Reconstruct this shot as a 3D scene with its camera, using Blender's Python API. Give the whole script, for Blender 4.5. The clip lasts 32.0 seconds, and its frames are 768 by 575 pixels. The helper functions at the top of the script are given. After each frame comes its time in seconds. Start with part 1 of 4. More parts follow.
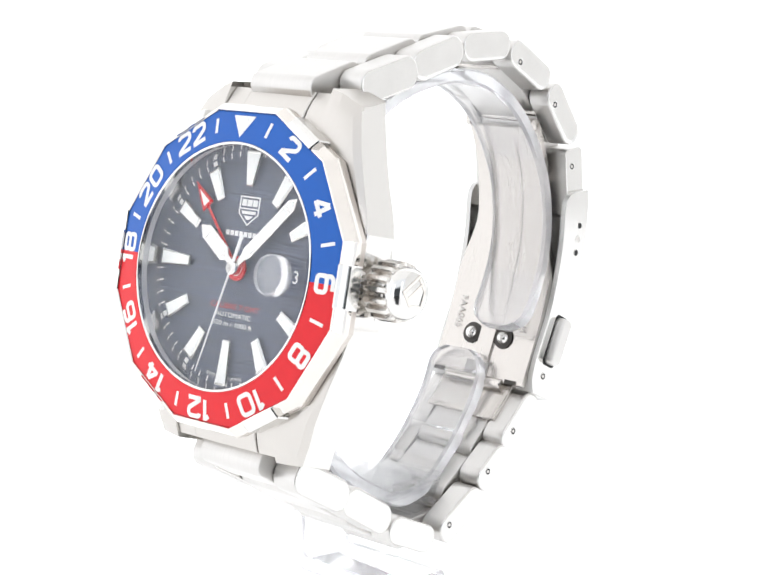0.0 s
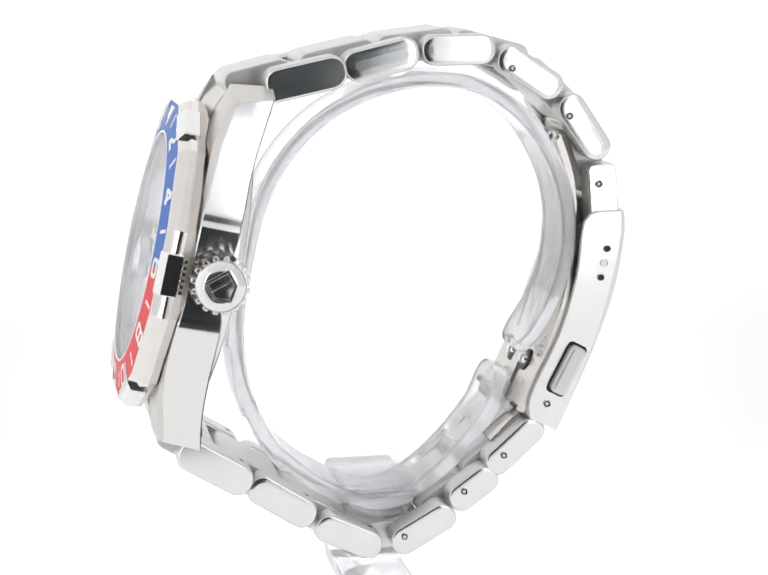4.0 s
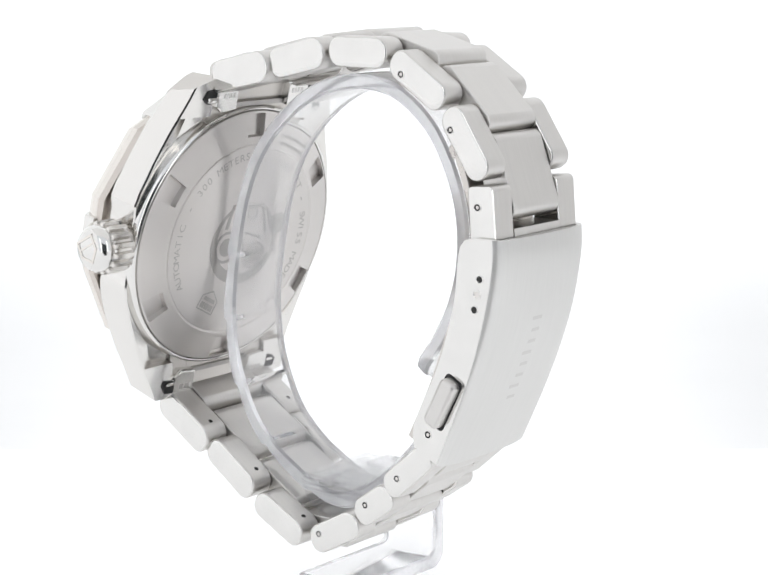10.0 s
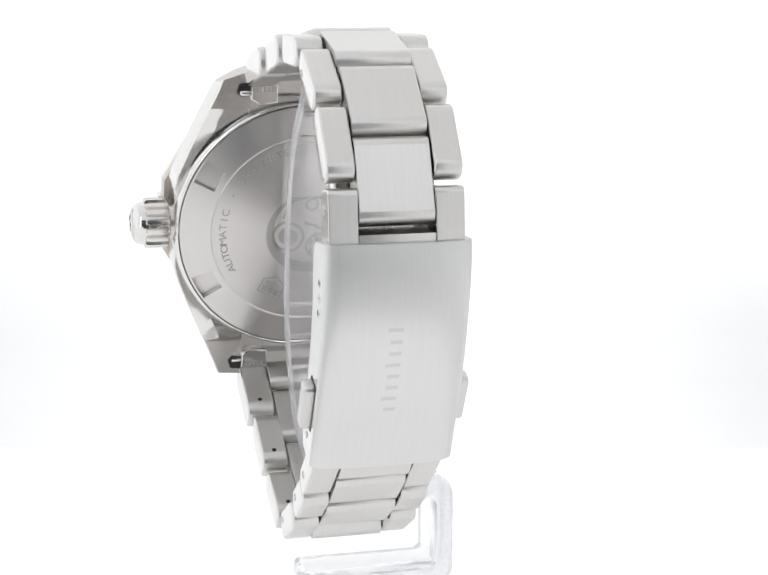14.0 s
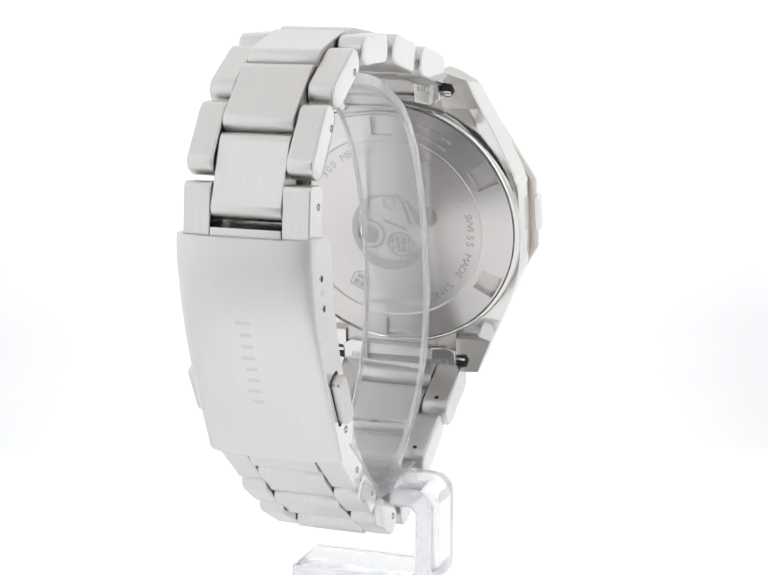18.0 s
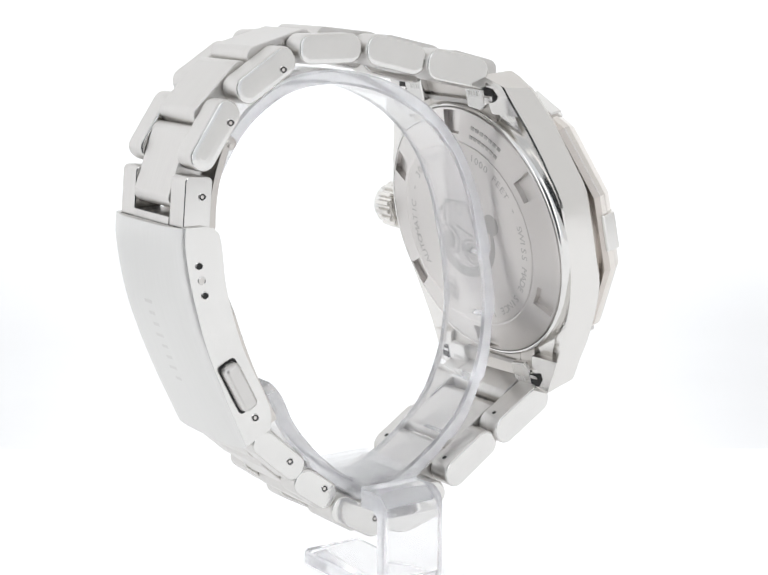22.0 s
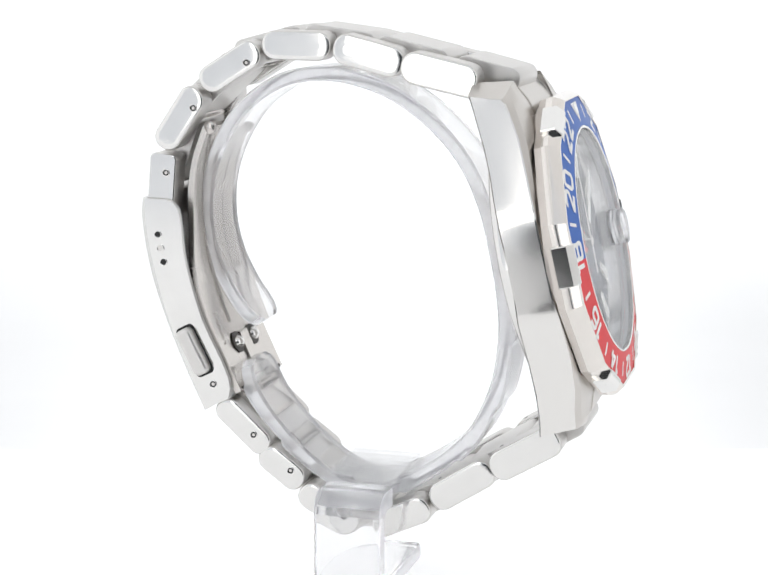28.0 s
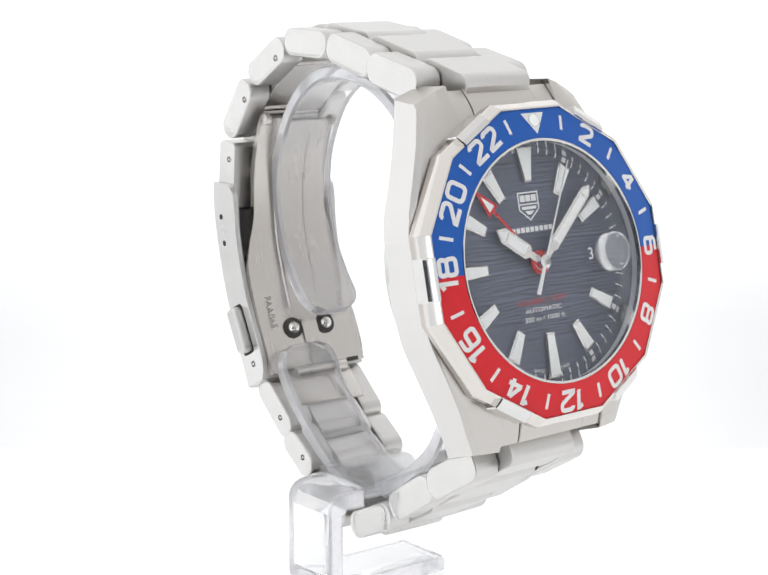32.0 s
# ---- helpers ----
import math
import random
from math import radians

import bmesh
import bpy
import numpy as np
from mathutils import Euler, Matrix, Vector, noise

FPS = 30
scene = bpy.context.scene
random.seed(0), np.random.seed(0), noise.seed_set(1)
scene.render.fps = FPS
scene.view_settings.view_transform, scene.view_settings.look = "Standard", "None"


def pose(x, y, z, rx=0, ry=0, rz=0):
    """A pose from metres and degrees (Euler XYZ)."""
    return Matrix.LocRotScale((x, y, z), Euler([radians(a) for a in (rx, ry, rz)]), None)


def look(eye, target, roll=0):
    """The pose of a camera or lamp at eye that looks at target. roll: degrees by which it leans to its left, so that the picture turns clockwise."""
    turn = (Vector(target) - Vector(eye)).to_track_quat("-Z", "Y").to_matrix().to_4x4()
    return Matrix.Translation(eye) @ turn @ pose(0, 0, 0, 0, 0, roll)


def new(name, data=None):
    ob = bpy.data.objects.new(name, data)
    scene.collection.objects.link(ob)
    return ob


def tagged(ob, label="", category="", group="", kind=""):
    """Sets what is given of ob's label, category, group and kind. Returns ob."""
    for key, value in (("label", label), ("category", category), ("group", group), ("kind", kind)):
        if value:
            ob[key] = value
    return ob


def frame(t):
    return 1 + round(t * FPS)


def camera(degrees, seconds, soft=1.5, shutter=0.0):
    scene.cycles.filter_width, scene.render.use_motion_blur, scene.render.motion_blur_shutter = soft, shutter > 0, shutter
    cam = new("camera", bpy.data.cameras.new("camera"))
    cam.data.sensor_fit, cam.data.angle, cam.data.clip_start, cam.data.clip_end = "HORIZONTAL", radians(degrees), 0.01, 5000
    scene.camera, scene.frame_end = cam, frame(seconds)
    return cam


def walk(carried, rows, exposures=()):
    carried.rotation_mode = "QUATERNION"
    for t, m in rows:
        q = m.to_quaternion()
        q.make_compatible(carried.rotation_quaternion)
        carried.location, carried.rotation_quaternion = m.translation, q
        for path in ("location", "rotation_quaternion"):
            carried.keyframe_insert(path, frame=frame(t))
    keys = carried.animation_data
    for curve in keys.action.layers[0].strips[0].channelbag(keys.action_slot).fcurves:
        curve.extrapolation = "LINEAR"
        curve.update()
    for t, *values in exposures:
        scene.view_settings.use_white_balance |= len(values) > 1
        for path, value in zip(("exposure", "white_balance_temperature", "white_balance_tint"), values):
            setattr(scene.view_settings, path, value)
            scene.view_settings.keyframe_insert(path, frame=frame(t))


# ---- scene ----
# All lengths below are in "u"; K turns them into metres (bezel about 42 mm across its flats).
K = 0.00083
FLOOR = 111.0          # the eye is this far above the table, in u
YS = -5.45             # the watch's plane of symmetry, beside the turning axis
cam = camera(24.34, 32.0, soft=1.6)
EYE = Vector((0, -300 * K, FLOOR * K))
AIM = EYE + Vector((math.sin(0.00799), math.cos(0.00799), -math.tan(0.19219))) * 0.3
STILL = look(EYE, AIM, 0.09)
walk(cam, [(0.0, STILL), (32.0, STILL)], [(0.0, 0.45), (2.4, 0.38), (3.5, 0.1), (5.5, 0.0), (32.0, 0.0)])


def turn_at(t):
    """Degrees by which the display has turned at t seconds."""
    return 45.762 - 8.694 * t + 0.678 * ((t - 16) / 16) ** 2


# ---------------------------------------------------------------- world and light
world = bpy.data.worlds.new("dark_room")
world.use_nodes = True
world.node_tree.nodes["Background"].inputs[0].default_value = (0.062, 0.069, 0.076, 1)
world.node_tree.nodes["Background"].inputs[1].default_value = 1.0
scene.world = world


# ---------------------------------------------------------------- materials
def material(name):
    m = bpy.data.materials.new(name)
    m.use_nodes = True
    return m, m.node_tree.nodes, m.node_tree.links, m.node_tree.nodes["Principled BSDF"]


def fabric(name, colour, strength, corner_shade=0.0):
    """Lit diffuser cloth of the light tent; the last value puts shade into the glow of its low outer corners."""
    m, nodes, links, bsdf = material(name)
    bsdf.inputs["Base Color"].default_value = (0.345, 0.35, 0.358, 1)
    bsdf.inputs["Roughness"].default_value = 0.9
    bsdf.inputs["Emission Color"].default_value = (*colour, 1)
    tex = nodes.new("ShaderNodeTexNoise")
    tex.inputs["Scale"].default_value = 6
    ramp = nodes.new("ShaderNodeMapRange")
    ramp.inputs["To Min"].default_value = strength * 0.94
    ramp.inputs["To Max"].default_value = strength * 1.06
    links.new(tex.outputs["Fac"], ramp.inputs["Value"])
    level = ramp.outputs["Result"]
    # shade towards the low outer corners is put into the emission
    if corner_shade:
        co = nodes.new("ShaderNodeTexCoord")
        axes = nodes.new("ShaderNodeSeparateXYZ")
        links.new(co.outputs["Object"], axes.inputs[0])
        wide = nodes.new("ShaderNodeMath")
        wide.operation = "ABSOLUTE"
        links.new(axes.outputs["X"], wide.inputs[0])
        for source, low, high, a, b in ((wide.outputs[0], 0.01, 0.105, 0, 1), (axes.outputs["Z"], 0.0, 0.045, corner_shade, 0)):
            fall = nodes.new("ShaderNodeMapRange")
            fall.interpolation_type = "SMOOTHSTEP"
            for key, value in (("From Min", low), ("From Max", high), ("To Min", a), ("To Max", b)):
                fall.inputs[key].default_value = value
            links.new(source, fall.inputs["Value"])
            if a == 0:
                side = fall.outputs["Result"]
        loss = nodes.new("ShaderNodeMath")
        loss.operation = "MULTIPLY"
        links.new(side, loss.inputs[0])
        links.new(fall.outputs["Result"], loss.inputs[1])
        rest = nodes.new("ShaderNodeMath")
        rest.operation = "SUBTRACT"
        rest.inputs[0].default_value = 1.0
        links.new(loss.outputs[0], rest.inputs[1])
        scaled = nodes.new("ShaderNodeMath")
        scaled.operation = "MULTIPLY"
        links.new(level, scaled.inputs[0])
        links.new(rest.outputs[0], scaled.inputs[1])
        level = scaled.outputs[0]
    links.new(level, bsdf.inputs["Emission Strength"])
    return m


def metal(name, colour, rough, stretch=(1, 1, 1), scale=900, bump=0.0, vary=0.08, tint=0.05, lathed=0.0, drawn=0.0):
    """Steel: grain drawn out along one direction, faint stains in the gloss; lathed: finished in circles round its own z;
    drawn: brushed along the piece, across the u of its grain map."""
    m, nodes, links, bsdf = material(name)
    bsdf.inputs["Metallic"].default_value = 1.0
    co = nodes.new("ShaderNodeTexCoord")
    mp = nodes.new("ShaderNodeMapping")
    mp.inputs["Scale"].default_value = stretch
    grain = nodes.new("ShaderNodeTexNoise")
    grain.inputs["Scale"].default_value = scale
    grain.inputs["Detail"].default_value = 3
    stain = nodes.new("ShaderNodeTexNoise")
    stain.inputs["Scale"].default_value = 120
    links.new(co.outputs["Object"], mp.inputs["Vector"])
    links.new(mp.outputs["Vector"], grain.inputs["Vector"])
    links.new(co.outputs["Object"], stain.inputs["Vector"])
    add = nodes.new("ShaderNodeMath")
    add.operation = "ADD"
    links.new(grain.outputs["Fac"], add.inputs[0])
    links.new(stain.outputs["Fac"], add.inputs[1])
    ramp = nodes.new("ShaderNodeMapRange")
    ramp.inputs["From Min"].default_value, ramp.inputs["From Max"].default_value = 0.6, 1.4
    ramp.inputs["To Min"].default_value, ramp.inputs["To Max"].default_value = max(rough - vary, 0.02), rough + vary
    links.new(add.outputs["Value"], ramp.inputs["Value"])
    links.new(ramp.outputs["Result"], bsdf.inputs["Roughness"])
    mix = nodes.new("ShaderNodeMixRGB")
    mix.inputs["Color1"].default_value = (*[c * (1 - tint) for c in colour], 1)
    mix.inputs["Color2"].default_value = (*[min(1, c * (1 + tint)) for c in colour], 1)
    links.new(grain.outputs["Fac"], mix.inputs["Fac"])
    links.new(mix.outputs["Color"], bsdf.inputs["Base Color"])
    if lathed:
        around = nodes.new("ShaderNodeTangent")
        around.direction_type, around.axis = "RADIAL", "Z"
        links.new(around.outputs[0], bsdf.inputs["Tangent"])
        bsdf.inputs["Anisotropic"].default_value = lathed
        bsdf.inputs["Anisotropic Rotation"].default_value = 0.25
    if drawn:
        across = nodes.new("ShaderNodeTangent")
        across.direction_type, across.uv_map = "UV_MAP", "grain"
        links.new(across.outputs[0], bsdf.inputs["Tangent"])
        bsdf.inputs["Anisotropic"].default_value = drawn
    if bump:
        b = nodes.new("ShaderNodeBump")
        b.inputs["Strength"].default_value = bump
        b.inputs["Distance"].default_value = 0.00003
        links.new(grain.outputs["Fac"], b.inputs["Height"])
        links.new(b.outputs["Normal"], bsdf.inputs["Normal"])
    return m


def paint(name, colour, rough=0.4, metallic=0.0, vary=0.06, scale=700, bump=0.0):
    m, nodes, links, bsdf = material(name)
    bsdf.inputs["Metallic"].default_value = metallic
    bsdf.inputs["Roughness"].default_value = rough
    co = nodes.new("ShaderNodeTexCoord")
    tex = nodes.new("ShaderNodeTexNoise")
    tex.inputs["Scale"].default_value = scale
    tex.inputs["Detail"].default_value = 4
    links.new(co.outputs["Object"], tex.inputs["Vector"])
    mix = nodes.new("ShaderNodeMixRGB")
    mix.inputs["Color1"].default_value = (*[c * (1 - vary) for c in colour], 1)
    mix.inputs["Color2"].default_value = (*[min(1, c * (1 + vary)) for c in colour], 1)
    links.new(tex.outputs["Fac"], mix.inputs["Fac"])
    links.new(mix.outputs["Color"], bsdf.inputs["Base Color"])
    if bump:
        b = nodes.new("ShaderNodeBump")
        b.inputs["Strength"].default_value = bump
        b.inputs["Distance"].default_value = 0.00004
        links.new(tex.outputs["Fac"], b.inputs["Height"])
        links.new(b.outputs["Normal"], bsdf.inputs["Normal"])
    return m


def pane(name, gloss, through_colour, veil=0.0):
    """Thin clear glass: it lets light straight through, mirrors a little and may carry a white veil painted in for
    brightness.
    """
    m, nodes, links, bsdf = material(name)
    nodes.remove(bsdf)
    see = nodes.new("ShaderNodeBsdfTransparent")
    see.inputs["Color"].default_value = (through_colour, through_colour, through_colour, 1)
    shine = nodes.new("ShaderNodeBsdfGlossy")
    shine.inputs["Roughness"].default_value = 0.02
    mix = nodes.new("ShaderNodeMixShader")
    weight = nodes.new("ShaderNodeLayerWeight")
    weight.inputs["Blend"].default_value = 0.5
    power = nodes.new("ShaderNodeMath")
    power.operation = "POWER"
    power.inputs[1].default_value = 4.2
    links.new(weight.outputs["Facing"], power.inputs[0])
    ramp = nodes.new("ShaderNodeMapRange")
    ramp.inputs["To Min"].default_value, ramp.inputs["To Max"].default_value = gloss, 0.55
    links.new(power.outputs["Value"], ramp.inputs["Value"])
    links.new(ramp.outputs["Result"], mix.inputs["Fac"])
    base = see
    if veil:
        haze = nodes.new("ShaderNodeBsdfTranslucent")
        skin = nodes.new("ShaderNodeBsdfDiffuse")
        for n in (haze, skin):
            n.inputs["Color"].default_value = (0.96, 0.96, 0.985, 1)
        both = nodes.new("ShaderNodeMixShader")
        links.new(haze.outputs[0], both.inputs[1])
        links.new(skin.outputs[0], both.inputs[2])
        base = nodes.new("ShaderNodeMixShader")
        tex = nodes.new("ShaderNodeTexNoise")
        tex.inputs["Scale"].default_value = 5
        level = nodes.new("ShaderNodeMapRange")
        level.inputs["To Min"].default_value, level.inputs["To Max"].default_value = veil * 0.7, veil * 1.3
        links.new(tex.outputs["Fac"], level.inputs["Value"])
        links.new(level.outputs["Result"], base.inputs["Fac"])
        links.new(see.outputs[0], base.inputs[1])
        links.new(both.outputs[0], base.inputs[2])
    links.new(base.outputs[0], mix.inputs[1])
    links.new(shine.outputs[0], mix.inputs[2])
    links.new(mix.outputs[0], nodes["Material Output"].inputs["Surface"])
    return m


def moulded(name, ior, veil):
    """Clear plastic, with a white veil mixed in for its bright reflections."""
    m, nodes, links, bsdf = material(name)
    bsdf.inputs["Base Color"].default_value = (1, 1, 1, 1)
    bsdf.inputs["Transmission Weight"].default_value = 1.0
    bsdf.inputs["Roughness"].default_value = 0.03
    bsdf.inputs["IOR"].default_value = ior
    haze = nodes.new("ShaderNodeBsdfTranslucent")
    haze.inputs["Color"].default_value = (0.97, 0.97, 0.99, 1)
    skin = nodes.new("ShaderNodeBsdfDiffuse")
    skin.inputs["Color"].default_value = (0.95, 0.95, 0.98, 1)
    both = nodes.new("ShaderNodeMixShader")
    both.inputs["Fac"].default_value = 0.5
    links.new(haze.outputs[0], both.inputs[1])
    links.new(skin.outputs[0], both.inputs[2])
    mix = nodes.new("ShaderNodeMixShader")
    tex = nodes.new("ShaderNodeTexNoise")
    tex.inputs["Scale"].default_value = 30
    ramp = nodes.new("ShaderNodeMapRange")
    ramp.inputs["To Min"].default_value, ramp.inputs["To Max"].default_value = veil * 0.85, veil * 1.15
    links.new(tex.outputs["Fac"], ramp.inputs["Value"])
    links.new(ramp.outputs["Result"], mix.inputs["Fac"])
    links.new(bsdf.outputs[0], mix.inputs[1])
    links.new(both.outputs[0], mix.inputs[2])
    links.new(mix.outputs[0], nodes["Material Output"].inputs["Surface"])
    return m


STEEL = (0.66, 0.645, 0.625)
BRUSHED = metal("brushed_steel", STEEL, 0.35, (0.25, 6, 0.25), 700, 0.0, 0.04, 0.05, drawn=0.75)
BRUSHED_X = metal("satin_brushed_steel", (0.73, 0.725, 0.71), 0.44, (0.25, 6, 0.25), 700, 0.0, 0.04, 0.045, drawn=0.85)
TURNED_STEEL = metal("turned_steel", (0.68, 0.655, 0.635), 0.36, (1, 1, 1), 260, 0.0, 0.03, 0.02, 0.75)
BACK_STEEL = metal("satin_steel", (0.66, 0.635, 0.61), 0.34, (1, 1, 1), 200, 0.0, 0.015, 0.01)
POLISHED = metal("polished_steel", (0.73, 0.72, 0.70), 0.12, (1, 1, 1), 300, 0.0, 0.03)
BLADE_STEEL = metal("stamped_steel", (0.60, 0.57, 0.54), 0.26, (0.3, 7, 0.3), 900, 0.0, 0.03, 0.03)
# Near-black paint puts the shade inside holes, slots and gaps onto flat pieces.
HOLE_SHADE = paint("hole_shade", (0.010, 0.010, 0.010), 0.6)
SOCKET_SHADE = paint("socket_shade", (0.05, 0.044, 0.038), 0.5)
BLUE = paint("blue_anodised", (0.006, 0.098, 0.43), 0.4)
RED = paint("red_anodised", (0.68, 0.012, 0.020), 0.4)
for m in (BLUE, RED):
    m.node_tree.nodes["Principled BSDF"].inputs["Specular IOR Level"].default_value = 0.36
SILVER_INK = paint("silver_print", (0.80, 0.79, 0.77), 0.4, 0.0, 0.03)
WHITE_INK = paint("white_print", (0.88, 0.88, 0.88), 0.5, 0.0, 0.02)
RED_INK = paint("red_print", (0.55, 0.03, 0.04), 0.5)
LUME = paint("lume", (0.96, 0.97, 0.95), 0.4, 0.0, 0.02)
# Darker steel for etched letters, and for shade painted in a joint and recess.
ETCH_SHADE = metal("etched_and_shaded_steel", (0.47, 0.455, 0.44), 0.45)
WORN = metal("worn_engraving", (0.625, 0.615, 0.60), 0.36)
CRYSTAL = pane("sapphire_crystal", 0.04, 0.99)
# White mixed into the lens stands in for its bright reflection.
LENS = moulded("magnifier_glass", 1.5, 0.13)
# White mixed into the clear acrylic stands in for bright reflections and edges.
ACRYLIC = moulded("clear_acrylic", 1.46, 0.12)
VEILED = moulded("veiled_acrylic", 1.40, 0.12)
BRIGHT_EDGE = moulded("bright_acrylic_edge", 1.46, 0.4)
VEILED_RIDGE = pane("veiled_ridge_acrylic", 0.07, 0.985, 0.05)
CASE_TOP = metal("satin_case_steel", (0.585, 0.56, 0.53), 0.33, (0.3, 5, 0.3), 700, 0.0, 0.03, 0.02)
FLANK = metal("polished_flank_steel", (0.73, 0.715, 0.69), 0.13, (1, 1, 1), 300, 0.0, 0.02, 0.01)
SATIN_CROWN = metal("satin_crown_steel", (0.70, 0.68, 0.65), 0.22, (1, 1, 1), 300, 0.0, 0.03)
# Warm shade and reflections under the bezel are put into this steel's colour.
SKIRT = metal("shaded_skirt_steel", (0.60, 0.555, 0.515), 0.34, (1, 1, 1), 300, 0.0, 0.04)
# Warm reflections on the bezel's sides are put into this base colour.
WARM_STEEL = metal("warm_reflection_steel", (0.735, 0.70, 0.66), 0.11, (1, 1, 1), 300, 0.0, 0.03)
PAPER = paint("white_paper", (0.9, 0.9, 0.905), 0.8, 0.0, 0.01, 60)
TABLE = paint("dark_table", (0.03, 0.03, 0.032), 0.6)


def dial_material():
    """Dark lacquer with uneven horizontal waves."""
    m, nodes, links, bsdf = material("dial_lacquer")
    co = nodes.new("ShaderNodeTexCoord")
    mp = nodes.new("ShaderNodeMapping")
    mp.inputs["Scale"].default_value = (0.1, 0.1, 1)
    links.new(co.outputs["Object"], mp.inputs["Vector"])
    wave = nodes.new("ShaderNodeTexWave")
    wave.bands_direction = "Z"
    wave.inputs["Scale"].default_value = 640
    wave.inputs["Distortion"].default_value = 9.0
    wave.inputs["Detail"].default_value = 2.0
    wave.inputs["Detail Scale"].default_value = 1.6
    links.new(mp.outputs["Vector"], wave.inputs["Vector"])
    mix = nodes.new("ShaderNodeMixRGB")
    mix.inputs["Color1"].default_value = (0.046, 0.055, 0.087, 1)
    mix.inputs["Color2"].default_value = (0.118, 0.139, 0.205, 1)
    links.new(wave.outputs["Fac"], mix.inputs["Fac"])
    links.new(mix.outputs["Color"], bsdf.inputs["Base Color"])
    bsdf.inputs["Roughness"].default_value = 0.42
    return m


DIAL = dial_material()

# ---------------------------------------------------------------- building helpers
TAU = math.radians(13.06)
HEAD = Matrix(((0, math.sin(TAU), -math.cos(TAU), -39.14), (-1, 0, 0, YS - 0.41), (0, math.cos(TAU), math.sin(TAU), -48.8 + FLOOR), (0, 0, 0, 1)))
HEAD = Matrix.Diagonal((K, K, K, 1)) @ HEAD @ Matrix.Rotation(math.radians(0.71), 4, "Y") @ Matrix.Rotation(math.radians(0.47), 4, "Z")        # head space: x to 3 o'clock, y to 12, z out of the dial
SIDE = Matrix.Diagonal((K, K, K, 1)) @ Matrix(((1, 0, 0, 0), (0, 0, 1, YS), (0, 1, 0, FLOOR), (0, 0, 0, 1)))  # x back, y up, z across
STAGE = Matrix.Diagonal((K, K, K, 1)) @ Matrix.Translation((0, 0, FLOOR))


def outward(bm):
    """Turns the faces of a closed mesh outwards."""
    bmesh.ops.recalc_face_normals(bm, faces=bm.faces[:])
    if bm.calc_volume(signed=True) < 0 and all(len(e.link_faces) == 2 for e in bm.edges):
        bmesh.ops.reverse_faces(bm, faces=bm.faces[:])


def part(name, bm, mats, parent, label="", smooth=False, m=None, crease=0.6, flat=False, own=False, lie=-65.0):
    """Links bm as one mesh under parent; own: the mesh keeps its axes, and the object takes the pose m; lie: how its brushing runs."""
    if BRUSHED in (mats if isinstance(mats, (list, tuple)) else [mats]) or BRUSHED_X in (mats if isinstance(mats, (list, tuple)) else [mats]):
        c, d = math.cos(math.radians(lie)), math.sin(math.radians(lie))
        layer = bm.loops.layers.uv.new("grain")
        for f in bm.faces:
            for loop in f.loops:
                x, y, z = loop.vert.co
                loop[layer].uv = (z * 0.01, (c * x + d * y + 0.3 * (c * y - d * x)) * 0.01)
    if own:
        bm.transform(Matrix.Diagonal((K, K, K, 1)))
    elif m is not None:
        bm.transform(m)
    outward(bm)
    me = bpy.data.meshes.new(name)
    if smooth:
        for f in bm.faces:
            f.smooth = not (flat and f.calc_area() > 8 * K * K)
        for e in bm.edges:
            if len(e.link_faces) == 2 and e.calc_face_angle(0) > crease:
                e.smooth = False
    bm.to_mesh(me)
    bm.free()
    for x in (mats if isinstance(mats, (list, tuple)) else [mats]):
        me.materials.append(x)
    ob = new(name, me)
    ob.parent = parent
    if own:
        ob.matrix_basis = Matrix.LocRotScale(m.translation, m.to_quaternion(), None)
    return tagged(ob, label)


def by_side(bm, cut=0.9):
    """Faces that look across the bracelet take the second material."""
    bm.normal_update()
    for f in bm.faces:
        if abs(f.normal.z) > cut:
            f.material_index = 1


def inset(pts, d):
    """The outline moved inwards by d."""
    n = len(pts)
    area = sum(pts[i][0] * pts[(i + 1) % n][1] - pts[(i + 1) % n][0] * pts[i][1] for i in range(n))
    sign = 1 if area > 0 else -1
    out = []
    for i in range(n):
        p, a, b = (np.array(pts[j % n], float) for j in (i, i - 1, i + 1))
        d0, d1 = p - a, b - p
        d0, d1 = d0 / max(np.linalg.norm(d0), 1e-9), d1 / max(np.linalg.norm(d1), 1e-9)
        t = (d0 + d1) / max(np.linalg.norm(d0 + d1), 1e-6)
        k = d / max(0.4, float(t @ d1))
        out.append((p[0] - sign * t[1] * k, p[1] + sign * t[0] * k))
    return out


def extrude(pts, z0, z1, bevel=0.0, seg=2, bm=None, dome=0.0):
    """A prism on an outline, its rims rounded; dome: how far the end at z1 swells."""
    bm = bm or bmesh.new()
    s = 1 if z1 > z0 else -1
    if bevel:
        turns = [math.pi / 2 * i / seg for i in range(seg + 1)]
        layers = [(inset(pts, bevel * (1 - math.sin(a))), z0 + s * bevel * (1 - math.cos(a))) for a in turns]
        layers += [(inset(pts, bevel * (1 - math.cos(a))), z1 - s * bevel * (1 - math.sin(a))) for a in turns]
    else:
        layers = [(pts, z0), (pts, z1)]
    if dome:
        layers += [(inset(pts, bevel + 0.7), z1 + s * dome * 0.55), (inset(pts, bevel + 1.4), z1 + s * dome)]
    return loft([[(x, y, z) for x, y in p] for p, z in layers], bm)


